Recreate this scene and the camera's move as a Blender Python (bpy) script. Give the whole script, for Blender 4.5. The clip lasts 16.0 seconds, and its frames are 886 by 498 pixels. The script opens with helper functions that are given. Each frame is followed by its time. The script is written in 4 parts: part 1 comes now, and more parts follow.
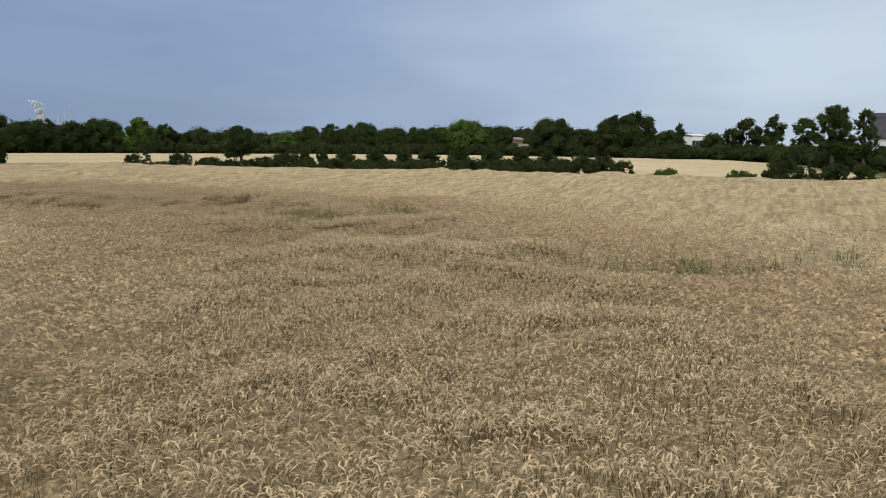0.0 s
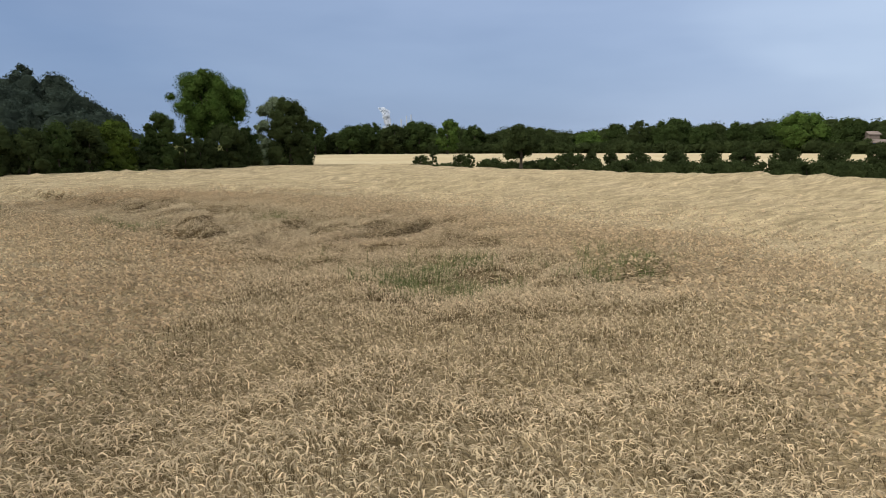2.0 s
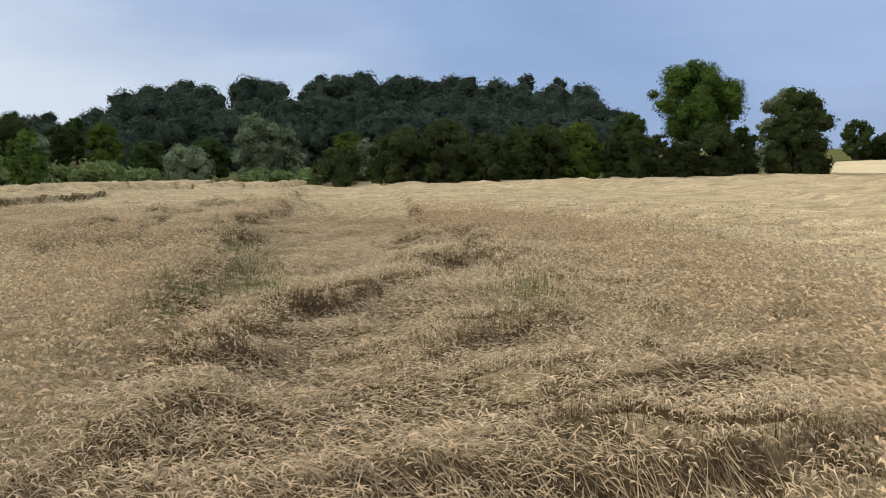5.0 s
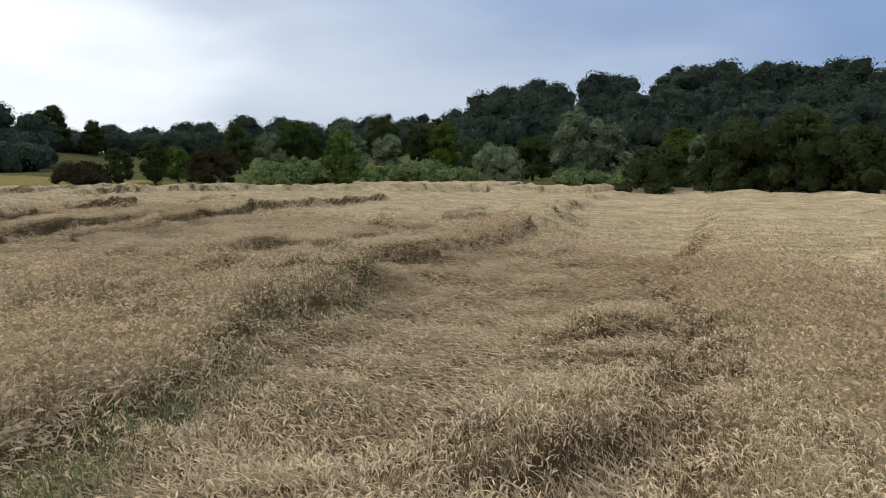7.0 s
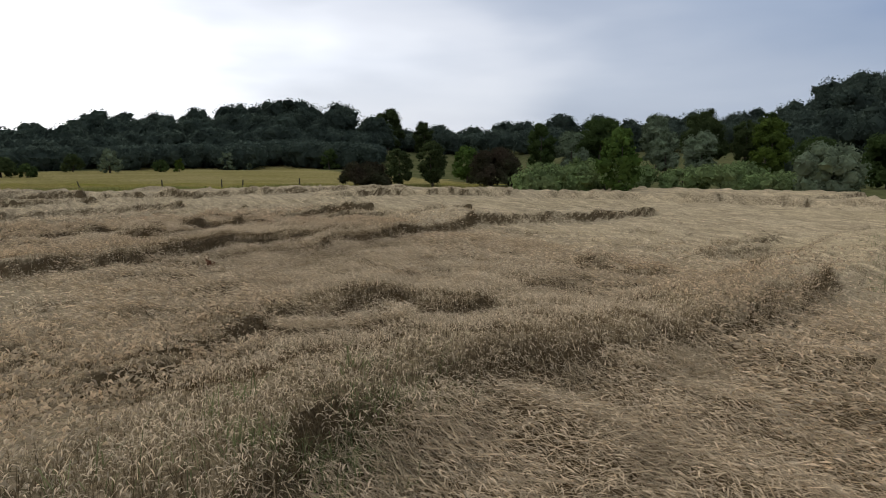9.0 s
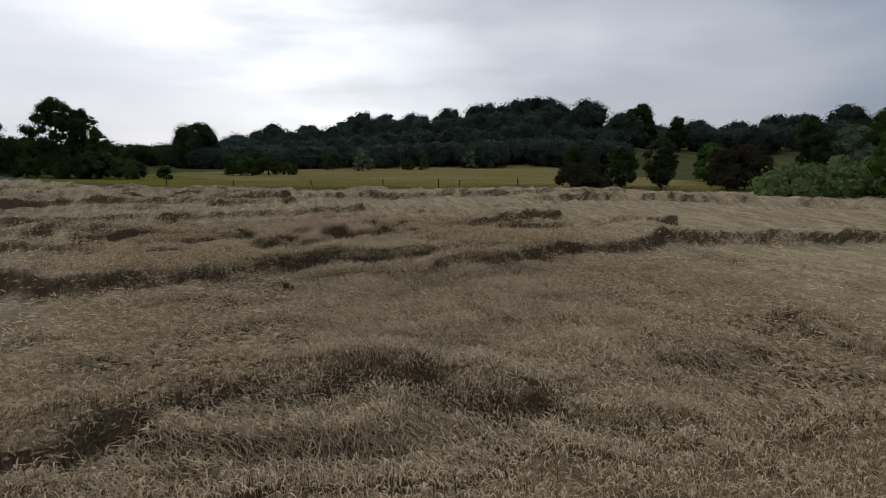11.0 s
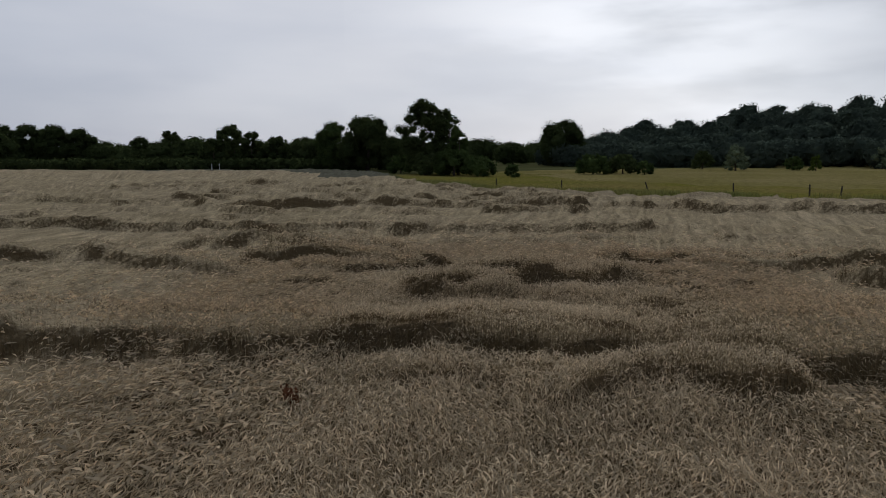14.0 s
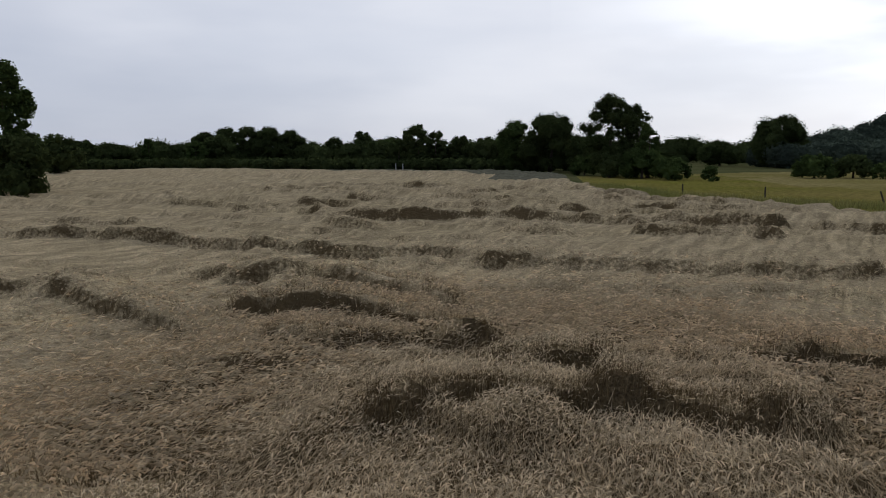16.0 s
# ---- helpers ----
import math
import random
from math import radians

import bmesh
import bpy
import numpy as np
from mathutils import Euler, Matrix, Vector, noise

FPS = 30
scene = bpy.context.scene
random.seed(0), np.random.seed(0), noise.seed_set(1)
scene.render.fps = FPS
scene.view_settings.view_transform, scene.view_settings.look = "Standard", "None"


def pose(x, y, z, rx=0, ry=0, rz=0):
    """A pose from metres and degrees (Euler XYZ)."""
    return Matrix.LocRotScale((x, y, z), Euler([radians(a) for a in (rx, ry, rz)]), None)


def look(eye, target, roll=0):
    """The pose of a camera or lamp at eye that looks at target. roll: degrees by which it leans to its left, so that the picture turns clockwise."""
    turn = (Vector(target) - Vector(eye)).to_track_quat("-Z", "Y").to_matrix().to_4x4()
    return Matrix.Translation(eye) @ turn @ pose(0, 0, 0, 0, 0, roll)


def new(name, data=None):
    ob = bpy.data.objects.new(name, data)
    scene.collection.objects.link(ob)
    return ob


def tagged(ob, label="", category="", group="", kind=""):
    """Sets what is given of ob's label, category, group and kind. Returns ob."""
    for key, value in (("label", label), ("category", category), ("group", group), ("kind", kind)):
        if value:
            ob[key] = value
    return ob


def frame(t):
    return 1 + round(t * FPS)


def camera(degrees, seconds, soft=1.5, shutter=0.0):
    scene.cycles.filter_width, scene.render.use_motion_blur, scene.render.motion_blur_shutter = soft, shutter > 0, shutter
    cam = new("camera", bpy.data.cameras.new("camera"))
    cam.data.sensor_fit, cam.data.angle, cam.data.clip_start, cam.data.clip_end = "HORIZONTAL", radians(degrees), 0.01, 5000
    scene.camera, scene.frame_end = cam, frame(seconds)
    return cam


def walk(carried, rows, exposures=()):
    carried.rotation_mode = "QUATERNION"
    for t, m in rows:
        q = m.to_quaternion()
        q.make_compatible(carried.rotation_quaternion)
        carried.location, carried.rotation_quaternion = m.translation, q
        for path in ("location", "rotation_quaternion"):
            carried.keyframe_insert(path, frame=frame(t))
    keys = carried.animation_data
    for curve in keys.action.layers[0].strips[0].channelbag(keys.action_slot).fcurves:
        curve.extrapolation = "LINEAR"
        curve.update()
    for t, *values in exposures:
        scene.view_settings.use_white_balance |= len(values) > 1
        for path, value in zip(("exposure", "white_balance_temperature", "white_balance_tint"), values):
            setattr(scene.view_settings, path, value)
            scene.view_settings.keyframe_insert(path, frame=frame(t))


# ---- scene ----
PATH = [
    (0, (-3.373, 1.771, 2.88), (-3.422, 3.752, 2.608), 0.3),
    (0.5, (-2.874, 5.107, 2.87), (-3.146, 7.07, 2.596), 0.0),
    (1, (-2.581, 8.168, 2.921), (-3.06, 10.09, 2.646), -0.1),
    (1.5, (-2.486, 11.169, 3.003), (-3.175, 13.026, 2.728), -0.2),
    (2, (-2.669, 14.143, 3.065), (-3.551, 15.916, 2.789), -0.2),
    (2.5, (-3.17, 17.208, 3.136), (-4.26, 18.862, 2.86), -0.2),
    (3, (-3.921, 20.191, 3.149), (-5.2, 21.704, 2.876), -0.5),
    (3.2, (-4.311, 21.353, 3.152), (-5.662, 22.802, 2.881), -0.5),
    (5.3, (-10.534, 30.562, 2.95), (-12.419, 31.179, 2.697), -0.4),
    (5.5, (-11.399, 31.319, 2.966), (-13.312, 31.841, 2.712), -0.4),
    (6, (-13.643, 33.02, 3.06), (-15.607, 33.3, 2.806), -0.3),
    (6.5, (-16.005, 34.411, 3.149), (-17.989, 34.452, 2.895), -0.3),
    (7, (-18.579, 35.54, 3.241), (-20.552, 35.332, 2.986), -0.2),
    (7.5, (-21.131, 36.308, 3.326), (-23.064, 35.864, 3.072), -0.1),
    (8, (-23.66, 36.827, 3.428), (-25.526, 36.152, 3.172), -0.1),
    (8.5, (-25.941, 37.021, 3.506), (-27.723, 36.151, 3.248), -0.0),
    (9, (-27.98, 36.983, 3.578), (-29.668, 35.942, 3.319), -0.0),
    (9.2, (-28.674, 36.913, 3.597), (-30.326, 35.816, 3.338), 0.0),
    (11.3, (-35.665, 35.894, 3.705), (-36.797, 34.267, 3.441), -0.2),
    (11.5, (-36.32, 35.614, 3.709), (-37.394, 33.948, 3.445), -0.2),
    (12, (-37.943, 34.651, 3.706), (-38.866, 32.897, 3.441), -0.2),
    (12.5, (-39.478, 33.586, 3.73), (-40.243, 31.757, 3.464), -0.1),
    (13, (-40.916, 32.344, 3.743), (-41.517, 30.455, 3.477), -0.2),
    (13.5, (-42.231, 30.991, 3.754), (-42.664, 29.057, 3.487), -0.2),
    (14, (-43.44, 29.516, 3.766), (-43.704, 27.551, 3.498), -0.2),
    (14.5, (-44.53, 27.974, 3.797), (-44.653, 25.996, 3.528), -0.2),
    (15, (-45.522, 26.264, 3.823), (-45.526, 24.282, 3.555), -0.3),
    (15.5, (-46.481, 24.138, 3.865), (-46.349, 22.16, 3.597), -0.2),
    (16, (-47.338, 21.49, 3.901), (-47.046, 19.53, 3.633), -0.2),
]
EXPOSURES = [(0, -.09, 6850, 5.5), (2.5, .29, 6930, 6.5), (5.5, .48, 6900, 8), (6.5, .28, 6750, 8), (7.5, .28, 6700, 8.5), (9, -.06, 6600, 10), (11.5, -.8, 6450, 10.5), (12.5, -.88, 6430, 10.3), (14, -.95, 6420, 10.3), (16, -.64, 6420, 10.3)]
cam = camera(64.2, 16.0, soft=1.0)
walk(cam, [(t, look(eye, target, roll)) for t, eye, target, roll in PATH], EXPOSURES)

# ---- light ----
GLOW = 154.0                                      # heading of the brightest gap in the cloud, degrees left of +y
world = bpy.data.worlds.new("overcast_sky")
scene.world = world
world.use_nodes = True


def build_sky(nt):
    n, l = nt.nodes, nt.links
    sky = n.new("ShaderNodeTexSky")
    sky.sky_type, sky.sun_disc = "NISHITA", False
    sky.sun_elevation, sky.sun_rotation = radians(35), radians(-162)
    coord = n.new("ShaderNodeTexCoord")

    def vec(op, a, b):
        v = n.new("ShaderNodeVectorMath")
        v.operation = op
        l.new(a, v.inputs[0])
        v.inputs[1].default_value = b
        return v

    def math_(op, a, b, clamp=False):
        v = n.new("ShaderNodeMath")
        v.operation, v.use_clamp = op, clamp
        l.new(a, v.inputs[0])
        if isinstance(b, (int, float)):
            v.inputs[1].default_value = b
        else:
            l.new(b, v.inputs[1])
        return v.outputs[0]

    def noise_(scale, stretch, detail, offset):
        m = n.new("ShaderNodeMapping")
        m.inputs["Scale"].default_value = (1, 1, stretch)
        m.inputs["Location"].default_value = offset
        l.new(coord.outputs["Generated"], m.inputs[0])
        t = n.new("ShaderNodeTexNoise")
        t.inputs["Scale"].default_value, t.inputs["Detail"].default_value = scale, detail
        t.inputs["Roughness"].default_value = 0.5
        l.new(m.outputs[0], t.inputs[0])
        return t.outputs[0]

    def ramp(fac, stops):
        r = n.new("ShaderNodeValToRGB")
        r.color_ramp.interpolation = "EASE"
        for i, (p, c) in enumerate(stops):
            e = r.color_ramp.elements[i] if i < 2 else r.color_ramp.elements.new(p)
            e.position, e.color = p, (*c, 1)
        l.new(fac, r.inputs[0])
        return r.outputs[0]

    up = n.new("ShaderNodeSeparateXYZ")
    l.new(coord.outputs["Generated"], up.inputs[0])
    heading = math_("ARCTAN2", math_("MULTIPLY", up.outputs["X"], -1.0), up.outputs["Y"])
    drift = math_("MULTIPLY", math_("SUBTRACT", noise_(1.7, 3.0, 4, (2.3, .4, 1.1)), .5), .16)
    turn = math_("ADD", math_("ADD", math_("MULTIPLY", heading, .5 / math.pi), .5), drift)
    turn = math_("ADD", turn, math_("MULTIPLY", math_("SUBTRACT", math_("MINIMUM", up.outputs["Z"], .3), .12), -.22))
    around = ramp(turn, [((d + 180) / 360, c) for d, c in SKY_ROUND])
    streak = ramp(noise_(2.6, 5.0, 5, (.7, 3.1, .2)), [(.3, (.93, .94, .955)), (.7, (1.06, 1.05, 1.035))])
    mul = n.new("ShaderNodeMix")
    mul.data_type, mul.blend_type = "RGBA", "MULTIPLY"
    mul.inputs["Factor"].default_value = 1
    l.new(around, mul.inputs["A"])
    l.new(streak, mul.inputs["B"])
    g = radians(GLOW)
    glow = vec("DOT_PRODUCT", coord.outputs["Generated"], (-math.sin(g) * .975, math.cos(g) * .975, .22)).outputs["Value"]
    glow = math_("POWER", math_("MAXIMUM", glow, 0.0), 26.0)
    torn = n.new("ShaderNodeMapRange")
    torn.interpolation_type = "SMOOTHSTEP"
    for k, v in (("From Min", .40), ("From Max", .56), ("To Min", .12), ("To Max", .62)):
        torn.inputs[k].default_value = v
    l.new(noise_(2.2, 4.0, 5, (4.1, 1.3, .5)), torn.inputs["Value"])
    lit = n.new("ShaderNodeVectorMath")
    lit.operation = "SCALE"
    lit.inputs[0].default_value = (.99, 1, 1.02)
    l.new(math_("MULTIPLY", glow, torn.outputs[0]), lit.inputs["Scale"])
    both = n.new("ShaderNodeVectorMath")
    both.operation = "ADD"
    l.new(mul.outputs["Result"], both.inputs[0])
    l.new(lit.outputs[0], both.inputs[1])
    high = n.new("ShaderNodeMapRange")
    high.interpolation_type = "SMOOTHSTEP"
    for k, v in (("From Min", .3), ("From Max", .75), ("To Min", 0.0), ("To Max", 1.0)):
        high.inputs[k].default_value = v
    l.new(up.outputs["Z"], high.inputs["Value"])
    cover = n.new("ShaderNodeMix")
    cover.data_type = "RGBA"
    l.new(high.outputs[0], cover.inputs["Factor"])
    l.new(both.outputs[0], cover.inputs["A"])
    cover.inputs["B"].default_value = (.62, .68, .78, 1)
    mix = n.new("ShaderNodeMix")
    mix.data_type = "RGBA"
    mix.inputs["Factor"].default_value = .9
    clear = n.new("ShaderNodeMix")
    clear.data_type, clear.blend_type = "RGBA", "MULTIPLY"
    clear.inputs["Factor"].default_value = 1
    clear.inputs["B"].default_value = (.1, .1, .1, 1)
    l.new(sky.outputs[0], clear.inputs["A"])
    l.new(clear.outputs["Result"], mix.inputs["A"])
    l.new(cover.outputs["Result"], mix.inputs["B"])
    dome = n.new("ShaderNodeMapRange")
    dome.interpolation_type = "SMOOTHSTEP"
    for k, v in (("From Min", .26), ("From Max", .8), ("To Min", 1.0), ("To Max", 1.75)):
        dome.inputs[k].default_value = v
    l.new(up.outputs["Z"], dome.inputs["Value"])
    l.new(mix.outputs["Result"], n["Background"].inputs[0])
    l.new(dome.outputs[0], n["Background"].inputs[1])


# colour of the cloud low over the land, by heading
SKY_ROUND = [(-180, (1.2, 1.24, 1.36)), (-140, (.82, .88, 1.04)), (-90, (.66, .73, .90)), (-50, (.62, .71, .89)), (-28, (.58, .68, .87)), (-5, (.40, .51, .75)), (14, (.30, .40, .64)), (36, (.24, .335, .56)),
             (50, (.19, .285, .51)), (62, (.205, .30, .525)), (76, (.26, .355, .565)), (92, (.37, .455, .62)), (110, (.49, .56, .70)), (126, (.76, .81, .92)), (142, (1.15, 1.2, 1.3)), (158, (1.38, 1.42, 1.52)), (180, (1.2, 1.24, 1.36))]
build_sky(world.node_tree)
sun = new("sun", bpy.data.lights.new("sun", "SUN"))
sun.data.energy, sun.data.angle, sun.data.color = 1.5, radians(14), (1, .97, .93)
b_ = radians(162)
sun.matrix_world = look((-math.sin(b_) * 60, math.cos(b_) * 60, 42), (0, 0, 0))


# ---- materials ----
def material(name, base, rough=.8, spread=.0, scale=1.0, second=None, bump=0.0, bump_scale=30.0, island=0.0, thin=0.0, blotch=0.3, tint=None, flank_shade=None, fleck=0.0, streak=0.0):
    """Principled surface. second: the colour that large soft blotches bring in; island: how much each loose piece differs; thin: light let through."""
    m = bpy.data.materials.new(name)
    m.use_nodes = True
    n, l = m.node_tree.nodes, m.node_tree.links
    p = n["Principled BSDF"]
    p.inputs["Roughness"].default_value = rough
    p.inputs["Diffuse Roughness"].default_value = 1.0
    p.inputs["Specular IOR Level"].default_value = .0 if rough > .4 else .5
    coord = n.new("ShaderNodeTexCoord").outputs["Object"]

    def tex(s, d=4):
        t = n.new("ShaderNodeTexNoise")
        t.inputs["Scale"].default_value, t.inputs["Detail"].default_value = s, d
        l.new(coord, t.inputs[0])
        return t.outputs[0]

    def mixed(fac, a, b, kind="MIX"):
        x = n.new("ShaderNodeMix")
        x.data_type, x.blend_type = "RGBA", kind
        for sock, v in (("Factor", fac), ("A", a), ("B", b)):
            if isinstance(v, tuple):
                x.inputs[sock].default_value = (*v, 1)
            elif isinstance(v, float):
                x.inputs[sock].default_value = v
            else:
                l.new(v, x.inputs[sock])
        return x.outputs["Result"]

    def spread_of(fac, lo, hi, a=.3, b=.7):
        r = n.new("ShaderNodeMapRange")
        for k, v in (("From Min", a), ("From Max", b), ("To Min", lo), ("To Max", hi)):
            r.inputs[k].default_value = v
        l.new(fac, r.inputs["Value"])
        return r.outputs[0]

    col = mixed(0.0, base, base)
    if second:
        col = mixed(spread_of(tex(blotch, 5), 0, 1, .35, .65), base, second)
    if tint:
        col = mixed(spread_of(tex(blotch * .23, 3), 0, .8, .45, .7), col, tint)
    if spread:
        v = spread_of(tex(scale, 6), 1 - spread, 1 + spread)
        col = mixed(1.0, col, v, "MULTIPLY")
    if streak:
        lie = n.new("ShaderNodeCombineXYZ")
        for k, way in enumerate(((.13, .28, 0), (2.3, -1.06, 0))):
            d = n.new("ShaderNodeVectorMath")
            d.operation = "DOT_PRODUCT"
            d.inputs[1].default_value = way
            l.new(coord, d.inputs[0])
            l.new(d.outputs["Value"], lie.inputs[k])
        t = n.new("ShaderNodeTexNoise")
        t.inputs["Scale"].default_value, t.inputs["Detail"].default_value = 1.0, 5
        t.inputs["Distortion"].default_value = .8
        l.new(lie.outputs[0], t.inputs[0])
        col = mixed(1.0, col, spread_of(t.outputs[0], 1 - streak, 1 + streak, .32, .68), "MULTIPLY")
    if fleck:
        col = mixed(1.0, col, spread_of(tex(26.0, 2), 1 - fleck, 1 + fleck, .36, .64), "MULTIPLY")
    if island:
        g = n.new("ShaderNodeNewGeometry")
        col = mixed(1.0, col, spread_of(g.outputs["Random Per Island"], 1 - island, 1 + island, 0, 1), "MULTIPLY")
    # steep faces turn to a dark stem colour with the shade between stems painted in
    if flank_shade:
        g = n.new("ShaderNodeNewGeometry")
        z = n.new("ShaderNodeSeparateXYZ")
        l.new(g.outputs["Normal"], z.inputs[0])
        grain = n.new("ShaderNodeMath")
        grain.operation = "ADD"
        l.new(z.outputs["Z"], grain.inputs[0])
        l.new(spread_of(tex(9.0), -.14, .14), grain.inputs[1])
        col = mixed(spread_of(grain.outputs[0], .9, 0, .66, .93), col, flank_shade)
    l.new(col, p.inputs["Base Color"])
    if bump:
        b = n.new("ShaderNodeBump")
        b.inputs["Strength"].default_value, b.inputs["Distance"].default_value = 1.0, bump
        l.new(tex(bump_scale, 5), b.inputs["Height"])
        l.new(b.outputs[0], p.inputs["Normal"])
    if thin:
        t = n.new("ShaderNodeBsdfTranslucent")
        l.new(col, t.inputs[0])
        x = n.new("ShaderNodeMixShader")
        x.inputs[0].default_value = thin
        l.new(p.outputs[0], x.inputs[1])
        l.new(t.outputs[0], x.inputs[2])
        l.new(x.outputs[0], n["Material Output"].inputs[0])
    return m


EAR = material("ripe_ear", (.60, .478, .315), .7, .14, 9, (.53, .40, .255), island=.42, thin=.25, blotch=.12, tint=(.59, .485, .325))
STRAW = material("straw_stem", (.52, .405, .26), .65, .2, 6, (.37, .285, .175), island=.45, thin=.35, blotch=.35)
# litter under flat crop, its colour darkened for the shade in the gaps
SHADED_LITTER = material("shaded_litter", (.125, .089, .05), .95, .35, 9.0, (.09, .066, .036), bump=.06, bump_scale=14, blotch=.8, fleck=.4)
GREYED = material("grey_green_crop", (.14, .128, .09), .95, .3, 2.0, (.115, .107, .072), bump=.1, bump_scale=6, blotch=.3)
# darker copy of the straw stem: shade below the ears is put into its colour
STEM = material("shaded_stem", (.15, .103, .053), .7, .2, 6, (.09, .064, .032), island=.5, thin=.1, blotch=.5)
CANOPY = material("crop_canopy", (.485, .378, .233), .9, .16, 5.0, (.445, .343, .206), bump=.2, bump_scale=11, blotch=.5, tint=(.45, .350, .205), flank_shade=(.085, .058, .028), fleck=.2, streak=.3)
BETWEEN = material("stems_below_ears", (.37, .288, .178), .95, .2, 8.0, (.32, .247, .15), bump=.08, bump_scale=12, blotch=.7, flank_shade=(.10, .07, .035), fleck=.2, streak=.2)
# stems and litter under standing ears, gap shade included in the colour
UNDER = material("shaded_stems_litter", (.305, .23, .136), .95, .25, 9.0, (.245, .184, .105), bump=.06, bump_scale=14, blotch=.8, flank_shade=(.085, .06, .03), fleck=.35)
SOIL = material("rough_grass_and_soil", (.07, .072, .028), .95, .25, .8, (.10, .095, .04), bump=.05, bump_scale=5, blotch=.06)
MEADOW = material("meadow_grass", (.165, .145, .03), .9, .4, 1.6, (.20, .155, .05), bump=.12, bump_scale=5, blotch=.07, tint=(.115, .118, .022), fleck=.25)
DRY = material("dry_meadow_grass", (.245, .193, .078), .9, .35, 1.3, (.19, .155, .05), bump=.1, bump_scale=5, blotch=.06, fleck=.2)
STUBBLE = material("far_ripe_field", (.44, .355, .225), .9, .12, .5, (.40, .315, .19), bump=.03, bump_scale=4, blotch=.05)
BLADE = material("grass_blade", (.19, .21, .06), .7, 0, 1, (.30, .25, .10), island=.4, thin=.12, blotch=.08)
BARK = material("bark", (.06, .048, .036), .9, .3, 5, (.10, .085, .065), bump=.02, bump_scale=12, blotch=2)
POST = material("weathered_post", (.05, .042, .034), .9, .3, 8, (.09, .08, .065), bump=.005, bump_scale=30, blotch=3)
PALE_POST = material("white_post", (.62, .62, .60), .6, .1, 5, (.5, .5, .47), blotch=3)
LEAF = {
    "dark": material("leaf_dark", (0.049, 0.065, 0.025), .6, .25, .5, (0.065, 0.083, 0.031), island=.2, thin=.55, blotch=.4),
    "mid": material("leaf_mid", (0.049, 0.072, 0.024), .6, .25, .5, (0.067, 0.095, 0.031), island=.2, thin=.55, blotch=.4),
    "green": material("leaf_green", (0.055, 0.092, 0.02), .6, .25, .5, (0.07, 0.105, 0.026), island=.4, thin=.22, blotch=.4),
    "yellow": material("leaf_yellow_green", (0.075, 0.105, 0.018), .6, .25, .5, (0.05, 0.07, 0.017), island=.4, thin=.22, blotch=.4),
    "pale": material("leaf_grey_green", (0.145, 0.172, 0.105), .6, .25, .5, (0.10, 0.127, 0.07), island=.25, thin=.12, blotch=.4),
    # distance haze is mixed into this green, so it is bluer and paler
    "far": material("leaf_hazy_wood", (0.057, 0.075, 0.059), .7, .3, .3, (0.073, 0.093, 0.068), island=.2, thin=.55, blotch=.15),
    "brown": material("leaf_purple_brown", (.050, .036, .024), .6, .25, .5, (.038, .040, .020), island=.4, thin=.15, blotch=.4),
    "scrub": material("leaf_scrub", (0.17, 0.21, 0.085), .7, .25, .5, (0.12, 0.165, 0.06), island=.4, thin=.22, blotch=.3),
}


# ---- numbers for the land ----
def smooth(a, b, v):
    v = np.clip((v - a) / (b - a), 0, 1)
    return v * v * (3 - 2 * v)


_TABLE = np.random.RandomState(7).rand(256, 256)


def soft_noise(x, y, size, shift=0.0):
    """Smooth value noise between -1 and 1."""
    x, y = np.asarray(x, float) / size + shift * 17.3 + 500, np.asarray(y, float) / size + shift * 9.7 + 500
    i, j = np.floor(x).astype(int), np.floor(y).astype(int)
    u, v = x - i, y - j
    u, v = u * u * (3 - 2 * u), v * v * (3 - 2 * v)
    t = lambda a, b: _TABLE[a % 256, b % 256]
    return 2 * ((t(i, j) * (1 - u) + t(i + 1, j) * u) * (1 - v) + (t(i, j + 1) * (1 - u) + t(i + 1, j + 1) * u) * v) - 1


def polar(x, y, ox, oy):
    """Range and heading (degrees left of +y) from a plan point."""
    dx, dy = x - ox, y - oy
    return np.hypot(dx, dy), np.degrees(np.arctan2(-dx, dy))


def land(x, y):
    """Height of the bare land."""
    x, y = np.asarray(x, float), np.asarray(y, float)
    z = 2.0 * smooth(90, 250, y) * smooth(-330, -180, x)
    r, a = polar(x, y, -11, 31)
    z = z + 17 * np.exp(-((a - 74) / 18) ** 4) * smooth(160, 262, r) * (1 - smooth(330, 520, r))
    r, a = polar(x, y, -39, 33)
    a = np.where(a < 0, a + 360, a)
    z = z + 8 * np.exp(-((a - 137) / 13) ** 4) * smooth(190, 262, r) * (1 - smooth(330, 520, r))
    r, a = polar(x, y, -28, 37)
    z = z + 7 * np.exp(-((a - 108) / 16) ** 4) * smooth(250, 330, r) * (1 - smooth(400, 600, r))
    z = z + .34 * np.exp(-((x + 80) / 20) ** 2 - ((y + 8) / 20) ** 2)
    return z + 26 * smooth(900, 2600, np.hypot(x, y))


FIELD = [(95, 20), (33, 62.5), (13.5, 75.5), (-28, 95), (-58, 112), (-77, 112), (-75, 84), (-72, 66), (-78, 50), (-93, 38), (-94, 20), (-91, 4), (-80, -11),
         (-63, -29), (-54, -42), (-50, -70), (-50, -97), (-36, -126), (0, -136), (45, -140), (95, -120)]


